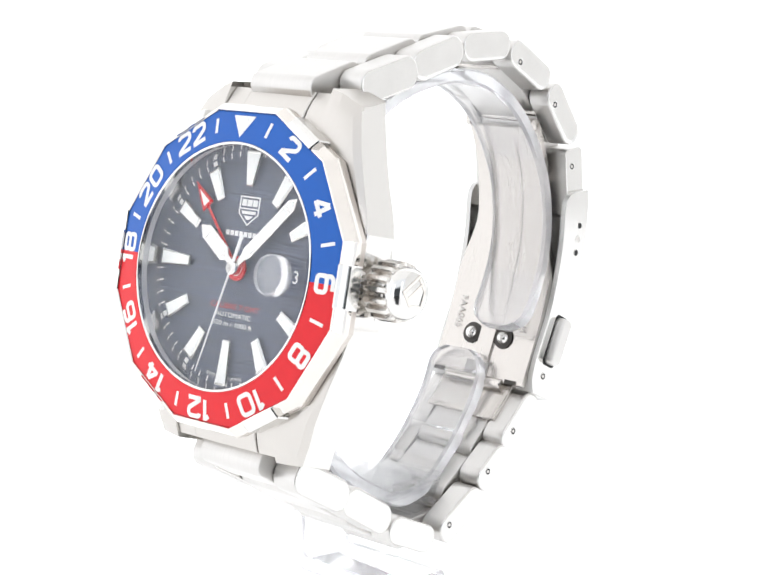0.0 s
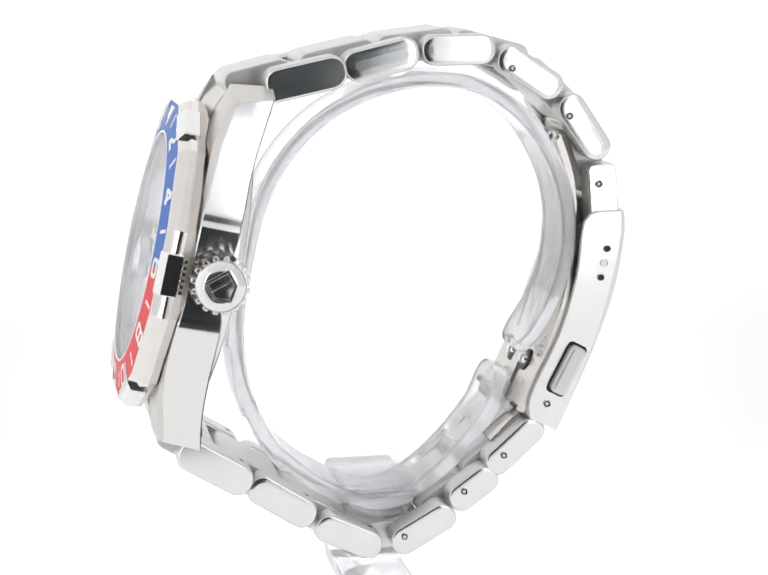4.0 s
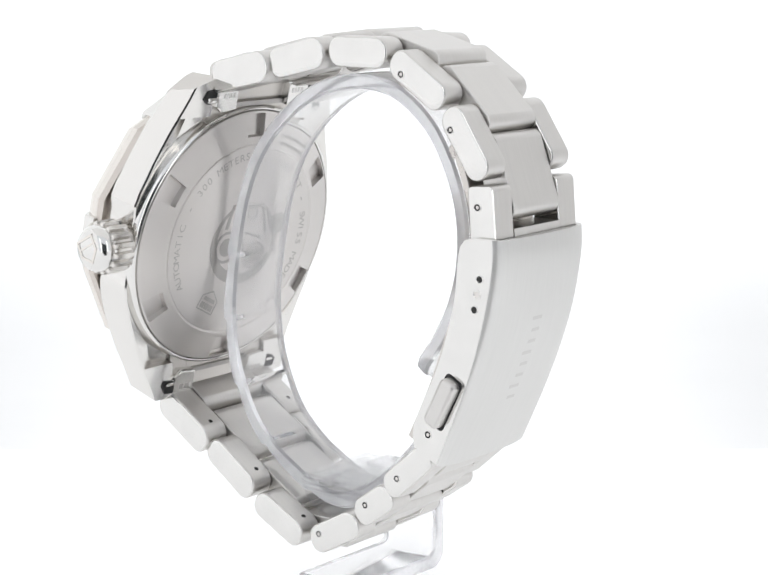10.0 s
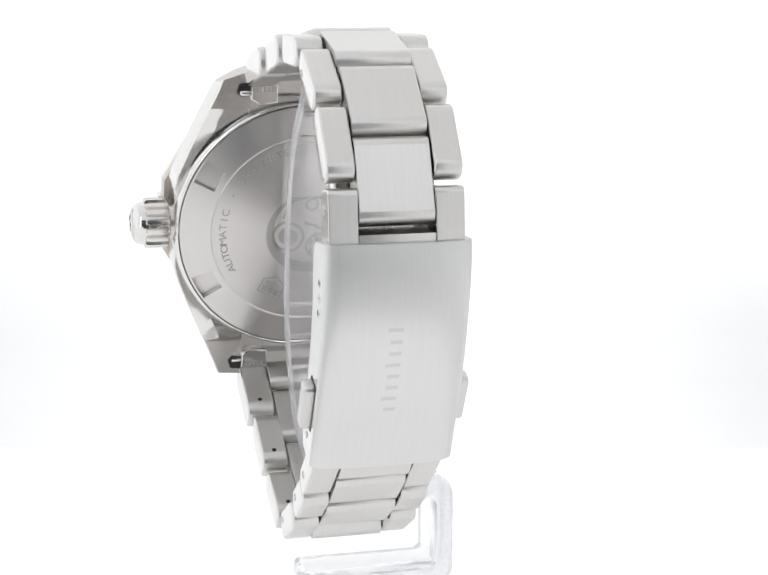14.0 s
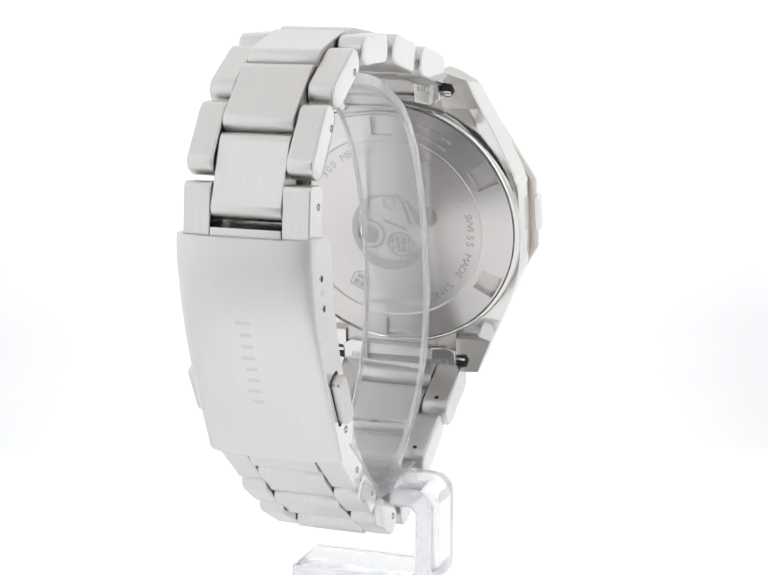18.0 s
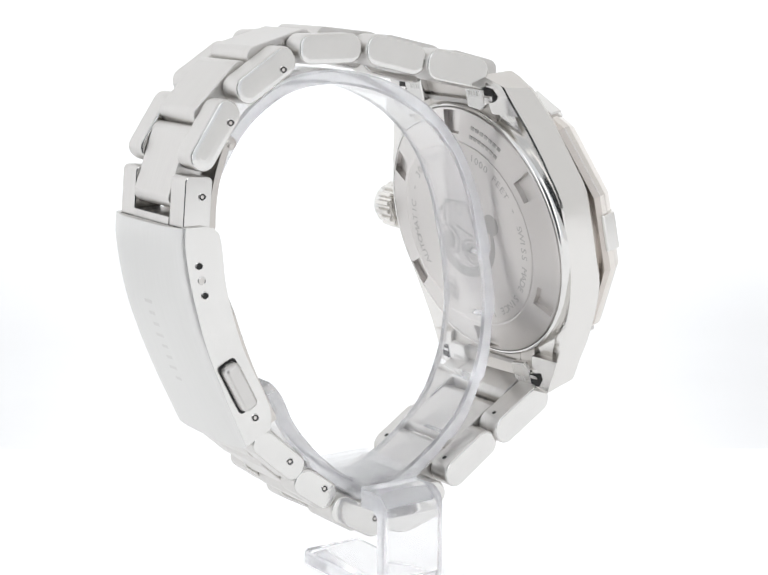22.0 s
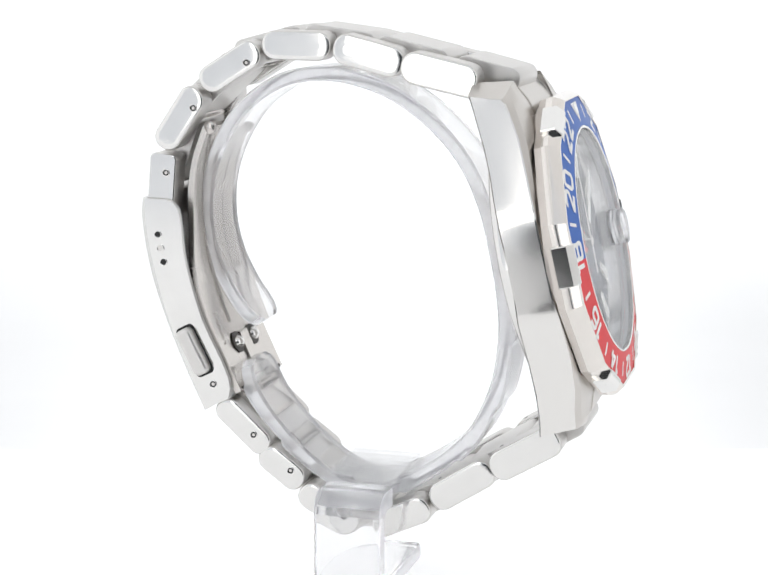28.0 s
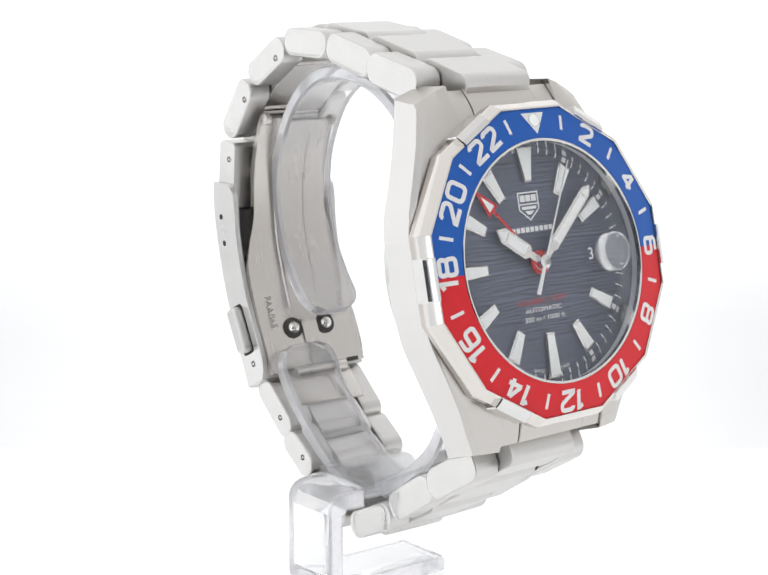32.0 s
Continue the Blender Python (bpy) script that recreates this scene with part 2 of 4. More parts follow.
def box(x0, x1, y0, y1, z0, z1, bevel=0.0, bm=None):
    return extrude([(x0, y0), (x1, y0), (x1, y1), (x0, y1)], z0, z1, bevel, 2, bm)


def rounded(length, high, r_top, r_low, seg=6, left=None):
    """A lying outline with rounded corners; left = (upper, lower) radius of the left end."""
    left = left or (r_top, r_low)
    pts = []
    a, b = length / 2, high / 2
    for cx, cy, r, start in ((a - r_top, b - r_top, r_top, 0), (-a + left[0], b - left[0], left[0], 90), (-a + left[1], -b + left[1], left[1], 180), (a - r_low, -b + r_low, r_low, 270)):
        for i in range(seg + 1):
            w = math.radians(start + 90 * i / seg)
            pts.append((cx + r * math.cos(w), cy + r * math.sin(w)))
    return pts


def placed(pts, x, y, deg):
    c, s = math.cos(math.radians(deg)), math.sin(math.radians(deg))
    return [(x + c * a - s * b, y + s * a + c * b) for a, b in pts]


def circle(r, n=32, x=0.0, y=0.0, start=0.0):
    return [(x + r * math.cos(start + 2 * math.pi * i / n), y + r * math.sin(start + 2 * math.pi * i / n)) for i in range(n)]


def lathe(profile, n=96, closed=False, radius=None, bm=None):
    """Rings of (r, z); radius(angle) reshapes them, for many-sided rings."""
    bm = bm or bmesh.new()
    rings = []
    for r, z in profile:
        ring = []
        for i in range(n):
            a = 2 * math.pi * i / n
            q = r * (radius(a) if radius else 1)
            ring.append(bm.verts.new((q * math.sin(a), q * math.cos(a), z)))
        rings.append(ring)
    pairs = list(zip(rings, rings[1:] + rings[:1])) if closed else list(zip(rings, rings[1:]))
    for a, b in pairs:
        for i in range(n):
            bm.faces.new((a[i], a[(i + 1) % n], b[(i + 1) % n], b[i]))
    if not closed:
        for ring in (rings[0], rings[-1]):
            bm.faces.new(ring)
    return bm


def loft(sections, bm=None, caps=True):
    """Skin over closed sections of equal count."""
    bm = bm or bmesh.new()
    rows = [[bm.verts.new(p) for p in s] for s in sections]
    n = len(rows[0])
    for a, b in zip(rows, rows[1:]):
        for i in range(n):
            bm.faces.new((a[i], a[(i + 1) % n], b[(i + 1) % n], b[i]))
    if caps:
        for ring in (rows[0][::-1], rows[-1]):
            for e in bm.faces.new(ring).edges:
                e.smooth = False
    return bm


def spline(pts, count):
    """Points evenly spread on a smooth curve through pts."""
    out, n = [], len(pts)
    for i in range(n - 1):
        p = [np.array(pts[max(0, min(n - 1, j))], float) for j in (i - 1, i, i + 1, i + 2)]
        for k in range(12):
            t = k / 12
            out.append(0.5 * (2 * p[1] + (p[2] - p[0]) * t + (2 * p[0] - 5 * p[1] + 4 * p[2] - p[3]) * t * t + (3 * p[1] - p[0] - 3 * p[2] + p[3]) * t ** 3))
    out.append(np.array(pts[-1], float))
    s = np.concatenate([[0], np.cumsum([np.linalg.norm(b - a) for a, b in zip(out, out[1:])])])
    out = np.array(out)
    q = np.linspace(0, s[-1], count)
    return [tuple(np.interp(v, s, out[:, k]) for k in range(out.shape[1])) for v in q]


def letters(text, size, thick=0.0, squeeze=1.0):
    """Text as a flat mesh centred on the origin, size high in capitals."""
    cu = bpy.data.curves.new("text", "FONT")
    cu.body, cu.size, cu.align_x, cu.align_y = text, 1.0, "CENTER", "CENTER"
    cu.offset, cu.resolution_u = thick, 3
    ob = new("text", cu)
    me = bpy.data.meshes.new_from_object(ob.evaluated_get(bpy.context.evaluated_depsgraph_get()))
    bpy.data.objects.remove(ob)
    bm = bmesh.new()
    bm.from_mesh(me)
    bpy.data.meshes.remove(me)
    k = size / 0.70
    bm.transform(Matrix.Diagonal((k * squeeze, k, k, 1)))
    return bm


def spin(deg):
    """Turns clockwise on the dial, as a hand does."""
    return Matrix.Rotation(-math.radians(deg), 4, "Z")


def thing(name, label, category):
    ob = new(name)
    ob.empty_display_size = 0.01
    return tagged(ob, label, category)


# ---------------------------------------------------------------- the light tent round the display
def sheet(name, pts, material, label, kind="structure"):
    """Flat or swept cloth: a profile of (y, z) drawn along x."""
    bm = bmesh.new()
    n = len(pts)
    rows = [[bm.verts.new((x, y, z)) for y, z in pts] for x in (-0.36, 0.36)]
    for i in range(n - 1):
        bm.faces.new((rows[0][i], rows[0][i + 1], rows[1][i + 1], rows[1][i]))
    out = bmesh.ops.extrude_face_region(bm, geom=bm.faces[:])
    bmesh.ops.translate(bm, verts=[v for v in out["geom"] if isinstance(v, bmesh.types.BMVert)], vec=(0, 0.001, -0.001))
    bmesh.ops.recalc_face_normals(bm, faces=bm.faces[:])
    ob = part(name, bm, material, None, label, True)
    return tagged(ob, kind=kind)


def tent():
    sweep = [(-0.105, 0.0), (0.0, 0.0), (0.068, 0.0)]
    sweep += [(0.068 + 0.122 * math.sin(a), 0.122 - 0.122 * math.cos(a)) for a in np.linspace(0.1, math.pi / 2, 18)]
    bm = box(-0.36, 0.36, -0.105, 0.068, -0.003, 0.0)
    for s in (-1, 1):
        extrude([(s * 0.36, -0.27), (s * 0.36, -0.1052), (s * 0.045, -0.1052), (s * 0.14, -0.27)], -0.003, 0.0, 0, 2, bm)
    tagged(part("floor", bm, FLOOR_SHEET, None, "white floor sheet under the watch stand, with added glow"), kind="structure")
    # unseen strips added to soften the edge of the dark reflection
    for s in (-1, 1):
        bm = extrude([(s * 0.1398, -0.27), (s * 0.0449, -0.1054), (s * 0.018, -0.1054), (s * 0.085, -0.27)], -0.003, -0.0004)
        tagged(part("trim", bm, PAPER, None, "unlit white paper strip added beside the floor's dark front gap"), kind="structure")
    sheet("backdrop", [sweep[2]] + sweep[3:] + [(0.19, 0.5)], BACK_CLOTH, "seamless white backdrop curving up behind, with added glow")
    bm = box(-0.6, 0.6, -0.7, 0.6, -0.03, -0.003, 0.002)
    tagged(part("table", bm, TABLE, None, "dark tabletop below the light tent"), kind="structure")
    for name, x in (("wall_west", -0.36), ("wall_east", 0.36)):
        bm = box(x - 0.002, x + 0.002, -0.27, 0.22, 0.0, 0.46)
        tagged(part(name, bm, SIDE_CLOTH if x < 0 else FAR_CLOTH, None, "white diffusing fabric side of a light tent"), kind="structure")
    bm = box(-0.36, 0.36, -0.27, 0.22, 0.46, 0.464)
    tagged(part("ceiling", bm, TOP_CLOTH, None, "glowing white light panel above the tent"), kind="structure")
    bm = box(-0.36, -0.195, -0.274, -0.27, 0.0, 0.46)
    box(0.195, 0.36, -0.274, -0.27, 0.0, 0.46, 0, bm)
    box(-0.195, 0.195, -0.274, -0.27, 0.3, 0.46, 0, bm)
    tagged(part("wall_south", bm, FRONT_CLOTH, None, "white fabric tent front with an open slot"), kind="structure")
    bm = box(-0.1345, 0.1345, -0.274, -0.27, 0.17, 0.2995)
    tagged(part("trim", bm, FRONT_CLOTH, None, "fabric flap over the tent's opening"), kind="structure")
    for x in (-0.1225, 0.1225):
        bm = box(x - 0.012, x + 0.012, -0.274, -0.27, 0.0, 0.1695)
        tagged(part("trim", bm, FRONT_CLOTH, None, "fabric edge of the tent's opening"), kind="structure")
    for x in (-0.165, 0.165):
        bm = box(x - 0.03, x + 0.03, -0.274, -0.27, 0.0, 0.2995)
        tagged(part("wall_panel", bm, KEY_CLOTH, None, "glowing white front light panel"), kind="structure")


SIDE_CLOTH = fabric("side_cloth", (0.99, 0.99, 1.0), 0.82)
TOP_CLOTH = fabric("top_panel", (1, 0.985, 0.97), 0.6)
FAR_CLOTH = fabric("weaker_side_cloth", (1.0, 0.985, 0.97), 0.46)
FRONT_CLOTH = fabric("front_cloth", (0.88, 0.925, 1.0), 0.56)
KEY_CLOTH = fabric("key_panel", (1.0, 0.995, 0.985), 1.8)
# Added glow whitens the backdrop; shade at its low corners is dimmed into it.
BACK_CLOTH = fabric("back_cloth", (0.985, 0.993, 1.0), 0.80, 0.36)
# Glow is added to the floor to bring it up to white.
FLOOR_SHEET = fabric("glowing_floor_sheet", (0.985, 0.99, 1.0), 0.74)
tent()

LIFT = Matrix.Translation((0, 0, 0.3))
watch = thing("wristwatch", "steel diver wristwatch with blue and red bezel on clear stand", "watch")
stand = thing("watch_stand", "clear acrylic C-shaped watch stand with a folded foot", "stand")


# ---------------------------------------------------------------- acrylic stand
INNER = -1             # side of the ring's path that faces its middle


def build_stand():
    path = spline([(22.6, -67.4), (26.8, -61.5), (29.8, -55), (31.0, -48), (30.2, -40.5), (27.2, -33.4), (22.7, -27.6), (16.2, -23.4), (9.8, -22.1), (3.4, -22.5), (-3.8, -24.7),
                   (-11.0, -29.2), (-16.8, -35.6), (-20.4, -43), (-22.5, -51), (-23.9, -58.8), (-24.2, -66), (-22.9, -74), (-19.3, -82), (-14.6, -87), (-9.8, -90.3), (-4.2, -93.1),
                   (0, -93.9), (5, -92.6), (10, -89.3), (15, -84.5), (19.2, -79), (22.0, -72.4)], 221)
    sections = []
    n = len(path)
    step = math.dist(path[100], path[101])
    for i, (x, z) in enumerate(path):
        a, b = path[max(0, i - 1)], path[min(n - 1, i + 1)]
        d = np.array((b[0] - a[0], b[1] - a[1]))
        d /= np.linalg.norm(d)
        o = np.array((-d[1], d[0])) * 1.15
        end = min(i, n - 1 - i)
        near = max(0.0, 1 - (end * step + 0.15) / 4.2)
        trim = 4.2 * (1 - math.sqrt(1 - near ** 2))
        skew = -5.6 * max(0.0, 1 - i / 90) ** 0.8 + 2.2 * max(0.0, 1 - (n - 1 - i) / 55)
        y0, y1, e = -4.6 + trim + skew, 7.7 - trim + skew, 0.5
        # the inner side is bent in short flats on the lower half
        step_in = 0.55 * (((i - 112) % 13) / 13) if 112 <= i < 216 else 0.0
        ring = []
        for sgn, lo, hi in ((1, y0, y1), (-1, y1, y0)):
            s = 1 if sgn == 1 else -1
            for y, k in ((lo, 0.7), (lo + s * e, 1.05), (hi - s * e, 1.05), (hi, 0.7)):
                k += step_in if sgn == INNER else 0
                ring.append((x + sgn * k * o[0], z + sgn * k * o[1], y))
        sections.append(ring)
    bm = loft(sections)
    by_side(bm, 0.5)
    part("ring", bm, [ACRYLIC, BRIGHT_EDGE], stand, "clear bent acrylic ring, open at one side", True, SIDE)
    outer = []
    # folded foot, drawn as an outline of y and z and carried across
    for cy, cz, r, a0 in ((10.4, -95.0, 3.2, 90), (10.4, -108.0, 3.2, 0)):
        for i in range(7):
            a = math.radians(a0 - 90 * i / 6)
            outer.append((cy + r * math.cos(a), cz + (r if cz > -100 else 3.0) * math.sin(a)))
    outline = [(5.6, -92.0), (9.0, -91.8)] + outer + [(-12.0, -111.0), (-12.6, -110.5), (-12.6, -108.6), (-12.0, -108.0), (9.2, -108.0), (10.3, -107.2), (10.3, -96.4), (9.4, -95.4), (5.6, -95.6)]
    bm = extrude(outline, -6.0, 6.0, 0.7, 2)
    m = STAGE @ LIFT @ Matrix(((0, 0, 1, 0), (1, 0, 0, 0), (0, 1, 0, 0), (0, 0, 0, 1)))
    by_side(bm)
    part("foot", bm, [VEILED, BRIGHT_EDGE], stand, "clear acrylic bracket folded into a foot", True, m)
    # ridged cradle that holds the ring's lowest part
    shell = [(6.0, -92.9), (-6.0, -92.9)] + [(-6.0 * math.cos(a), -93.1 - 3.6 * math.sin(a)) for a in np.linspace(0, math.pi, 13)]
    cradle = part("cradle", extrude(shell, -5.0, 11.5, 0.3, 2), VEILED_RIDGE, stand, "clear ridged acrylic cradle under the ring", True, SIDE)
    for k, (z, half, grow) in enumerate(((-92.85, 6.2, 0.2), (-91.95, 6.4, 0.35), (-91.05, 6.25, 0.2))):
        part("ridge", box(-half, half, z, z + 0.84, -5.1 - grow, 11.6 + grow, 0.28), VEILED_RIDGE, cradle, "", True, SIDE)
    for ob in stand.children_recursive:
        ob.visible_shadow = False


build_stand()


# ---------------------------------------------------------------- bracelet
# outer links: centre x and z, lie in degrees, length, thickness, half width, inner half width, pin (x, z) or none
OUTER = [
    (-13.6, -21.2, 12, 13.2, 5.4, 12.0, 6.9, None), (-1.4, -18.5, 13.5, 12.5, 5.2, 11.3, 6.6, None), (11.3, -17.1, 0.5, 12.2, 4.9, 10.8, 6.3, None),
    (23.3, -20.9, -32, 12.3, 4.8, 10.5, 6.0, (20.2, -20.1)), (32.7, -29.9, -55.5, 12.3, 4.8, 10.5, 6.0, (30.0, -28.0)),
    (21.7, -83.4, 42, 12.0, 4.6, 10.6, 6.0, (19.7, -84.8)), (14.6, -90.4, 36, 9.4, 4.8, 10.6, 6.0, (12.9, -90.7)), (6.0, -96.9, 29.5, 12.0, 4.9, 10.7, 6.1, (2.65, -97.9)),
    (-6.8, -97.3, -25, 12.0, 4.9, 10.9, 6.3, None), (-17.9, -90.4, -33, 12.6, 5.1, 11.3, 6.6, None), (-28.9, -83.8, -31, 13.4, 5.3, 12.0, 6.9, None)]
# middle links: centre x and z, lie, length, thickness, half width
MIDDLE = [(-20.4, -21.8, 14, 10.5, 5.0, 6.8), (-7.5, -18.9, 12.8, 12.0, 5.0, 6.6), (5.2, -16.7, 7, 12.0, 4.9, 6.3), (17.8, -17.6, -15, 12.0, 4.8, 6.0), (28.4, -24.2, -44, 12.2, 4.7, 5.85), (34.8, -35.3, -70, 12.7, 4.6, 5.85),
          (24.9, -80.6, 50, 8.0, 4.2, 5.85), (18.2, -86.9, 40, 8.6, 4.5, 5.85), (11.0, -93.2, 33, 9.6, 4.6, 5.9), (-0.4, -99.0, 2, 11.4, 4.6, 6.1), (-12.2, -94.4, -29, 12.0, 4.8, 6.4), (-23.2, -87.4, -32, 12.0, 4.9, 6.7), (-33.2, -80.9, -31, 9.0, 4.9, 6.8)]


def ring_pin(x, z, y, parent, sign, r=0.62):
    """A spring pin end in its countersunk hole."""
    bm = lathe([(r * 1.15, -0.05), (r * 1.12, 0.05), (r * 0.98, 0.09), (r * 0.86, 0.05), (r * 0.82, -0.05)], 20, True)
    m = SIDE @ Matrix.Translation((x, z, y)) @ Matrix.Diagonal((1, 1, sign, 1))
    part("pin_hole", bm, POLISHED, parent, "", True, m)
    bm = lathe([(r * 0.46, -0.1), (r * 0.46, 0.03), (r * 0.34, 0.06), (0.01, 0.06)], 16)
    part("pin", bm, BACK_STEEL, parent, "steel pin end", True, m.copy())
    # flat black disc in place of the shade round the pin
    bm = lathe([(r * 0.9, -0.05), (r * 0.9, 0.015), (0.01, 0.015)], 16)
    part("pin_gap", bm, HOLE_SHADE, parent, "", False, m.copy())


def build_bracelet():
    for x, z, deg, length, high, half, inner, pin in OUTER:
        low = x < 26 and z < -60
        r_out, r_in = high * 0.44, high * 0.49
        first, last = x == OUTER[0][0], x == OUTER[-1][0]
        left = (r_out, 0.95) if first else (0.95, r_out) if last else None
        shape = rounded(length, high, *((r_in, r_out) if low else (r_out, r_in)), 6, left)
        for sign in (-1, 1):
            bm = extrude(placed(shape, x, z, deg), sign * (inner + 0.08), sign * half, 0.42, 3, dome=0.0 if first or last else 0.05)
            by_side(bm)
            ob = part("outer_link", bm, [BRUSHED, POLISHED], watch, "", True, SIDE, flat=True, lie=deg)
            if pin:
                ring_pin(pin[0], pin[1], sign * (half + 0.035), ob, sign)
            elif low:
                m = SIDE @ Matrix.Translation((x, z, sign * (inner + half) / 2)) @ Matrix.Rotation(math.radians(deg), 4, "Z") @ Matrix.Translation((length * 0.27, high / 2, 0)) @ Matrix.Rotation(-math.pi / 2, 4, "X")
                part("blind_hole", lathe([(0.42, -0.05), (0.42, 0.03), (0.01, 0.03)], 16), HOLE_SHADE, ob, "", False, m)
    for x, z, deg, length, high, half in MIDDLE:
        bm = extrude(placed(rounded(length + 0.7, high, high * 0.36, high * 0.36), x, z, deg), -half, half, 0.2, 2)
        part("middle_link", bm, BRUSHED, watch, "", True, SIDE, flat=True, lie=deg)
    for (x0, z0, *_), (x1, z1, *_) in zip(MIDDLE, MIDDLE[1:]):
        if abs(z0 - z1) < 30:
            # bar through the joint of two middle links
            bm = lathe([(1.0, -5.7), (1.0, 5.7)], 20)
            part("link_bar", bm, BLADE_STEEL, watch, "", True, SIDE @ Matrix.Translation(((x0 + x1) / 2, (z0 + z1) / 2, 0)))
    # end piece that runs into the clasp, forked round the last middle link
    for sign in (-1, 1):
        bm = extrude(placed(rounded(12.5, 4.9, 0.9, 0.9), 36.3, -42.3, -85), sign * 5.95, sign * 10.5, 0.22, 2)
        by_side(bm)
        ob = part("end_piece", bm, [BRUSHED, POLISHED], watch, "forked end piece running into the clasp", True, SIDE, flat=True)
        ring_pin(35.3, -39.3, sign * 10.5, ob, sign)
    bm = extrude([(38.9, -42.7), (39.3, -47.0), (34.6, -47.0), (34.2, -42.7)], -5.9, 5.9, 0.1)
    part("end_bridge", bm, BRUSHED, watch, "", True, SIDE)


build_bracelet()


# ---------------------------------------------------------------- folding clasp
def build_clasp():
    n = 26
    top = spline([(40.6, -43.9), (40.9, -48), (39.6, -56.8), (37.0, -64.4), (33.4, -72.8), (29.0, -81.4)], n)
    edge = spline([(38.9, -43.8), (39.0, -47), (38.1, -53.2), (35.8, -62.4), (32.7, -70.8), (28.5, -80.6)], n)
    low = spline([(35.2, -43.9), (33.3, -44.6), (32.5, -47.0), (31.7, -54.3), (28.9, -64.1), (25.0, -72.3), (22.9, -77.8)], n)
    sections = []
    for i in range(n):
        o, f, l = np.array(top[i]), np.array(edge[i]), np.array(low[i])
        d = (o - l) / np.linalg.norm(o - l)
        inn = o - 1.3 * d
        if i >= n - 2:          # closed end with rounded corners
            l = l + d * (0.35, 1.3)[i - n + 2]
            inn = l + 0.2 * d
        half = [(11.5, l), (11.5, f), (11.38, f + (o - f) * 0.16), (11.05, f + (o - f) * 0.36), (10.4, f + (o - f) * 0.55), (9.0, f + (o - f) * 0.76), (6.4, f + (o - f) * 0.93), (2.5, o)]
        ring = [(p[0], p[1], y) for y, p in half] + [(p[0], p[1], -y) for y, p in half[::-1]]
        ring += [(p[0], p[1], y) for y, p in ((-10.5, l), (-10.2, inn), (10.2, inn), (10.5, l))]
        sections.append(ring)
    bm = loft(sections)
    by_side(bm, 0.99)
    for e in bm.edges:
        if len({f.material_index for f in e.link_faces}) > 1:
            e.smooth = False
    cover = part("clasp_cover", bm, [BRUSHED_X, POLISHED], watch, "curved brushed steel folding clasp cover", True, SIDE, 0.7)
    for sign in (-1, 1):
        for k, (x, z) in enumerate(((36.65, -50.0), (36.2, -52.4), (35.68, -54.8))):
            bm = lathe([(0.74, -0.05), (0.72, 0.05), (0.62, 0.09), (0.54, 0.05), (0.52, -0.05)], 20, True)
            m = SIDE @ Matrix.Translation((x, z, sign * 11.5)) @ Matrix.Diagonal((1, 1, sign, 1))
            part("adjust_hole", bm, [POLISHED], cover, "", True, m)
            bm = lathe([(0.56, -0.05), (0.56, 0.02), (0.01, 0.02)], 18)
            part("hole_bottom", bm, BACK_STEEL if k == 1 else HOLE_SHADE, cover, "", False, m.copy())
        ring_pin(26.8, -76.0, sign * 11.5, cover, sign, 0.66)
        shape = placed(rounded(8.6, 3.0, 1.0, 1.0), 30.1, -70.2, 63)
        bm = extrude(placed(rounded(9.4, 3.6, 0.8, 0.8), 30.1, -70.2, 63), sign * 11.3, sign * 11.53, 0.02)
        part("button_slot", bm, HOLE_SHADE, cover, "", False, SIDE)
        bm = extrude(shape, sign * 11.0, sign * 13.2, 0.6, 3)
        part("push_button", bm, BRUSHED, cover, "rounded brushed steel release button", True, SIDE)
    # worn maker's mark on the cover, as plain bars
    for k in range(8):
        t = 8.4 + k * 1.3
        i = int(t)
        a, b = np.array(top[i]), np.array(top[i + 1])
        p = a + (b - a) * (t - i)
        d = (b - a) / np.linalg.norm(b - a)
        bm = box(-0.3, 0.3, -1.2 + 0.5 * (k % 3 > 0), 1.2, -0.02, 0.03, 0.01)
        m = SIDE @ Matrix(((d[0], 0, -d[1], p[0]), (d[1], 0, d[0], p[1]), (0, 1, 0, -0.4), (0, 0, 0, 1)))
        part("engraved_mark", bm, WORN, cover, "", False, m)
    # hinged inner blade
    line = spline([(28.9, -31.4), (31.2, -38), (32.0, -45), (31.6, -53), (29.8, -60), (27.3, -67), (24.5, -73.2), (22.5, -77.4)], 34)
    sections = []
    for i, (x, z) in enumerate(line):
        a, b = line[max(0, i - 1)], line[min(33, i + 1)]
        d = np.array((b[0] - a[0], b[1] - a[1]))
        d /= np.linalg.norm(d)
        o = np.array((-d[1], d[0])) * 0.55
        s = min(1.0, max(0.0, (-48 - z) / 12))
        w = 7.7 + 2.75 * s * s * (3 - 2 * s)
        sections.append([(x + o[0], z + o[1], -w), (x + o[0], z + o[1], w), (x - o[0], z - o[1], w), (x - o[0], z - o[1], -w)])
    blade = part("fold_blade", loft(sections), BLADE_STEEL, watch, "stamped steel inner blade of the clasp", True, SIDE)
    for sign in (-1, 1):
        m = SIDE @ Matrix.Translation((25.65, -70.2, 0)) @ Matrix.Rotation(math.radians(-24), 4, "Z")
        bm = lathe([(1.95, 0.0), (1.95, 0.12), (0.01, 0.12)], 24)
        put = m @ Matrix.Translation((-0.5, 0, -sign * 3.66)) @ Matrix.Rotation(math.radians(-90), 4, "Y")
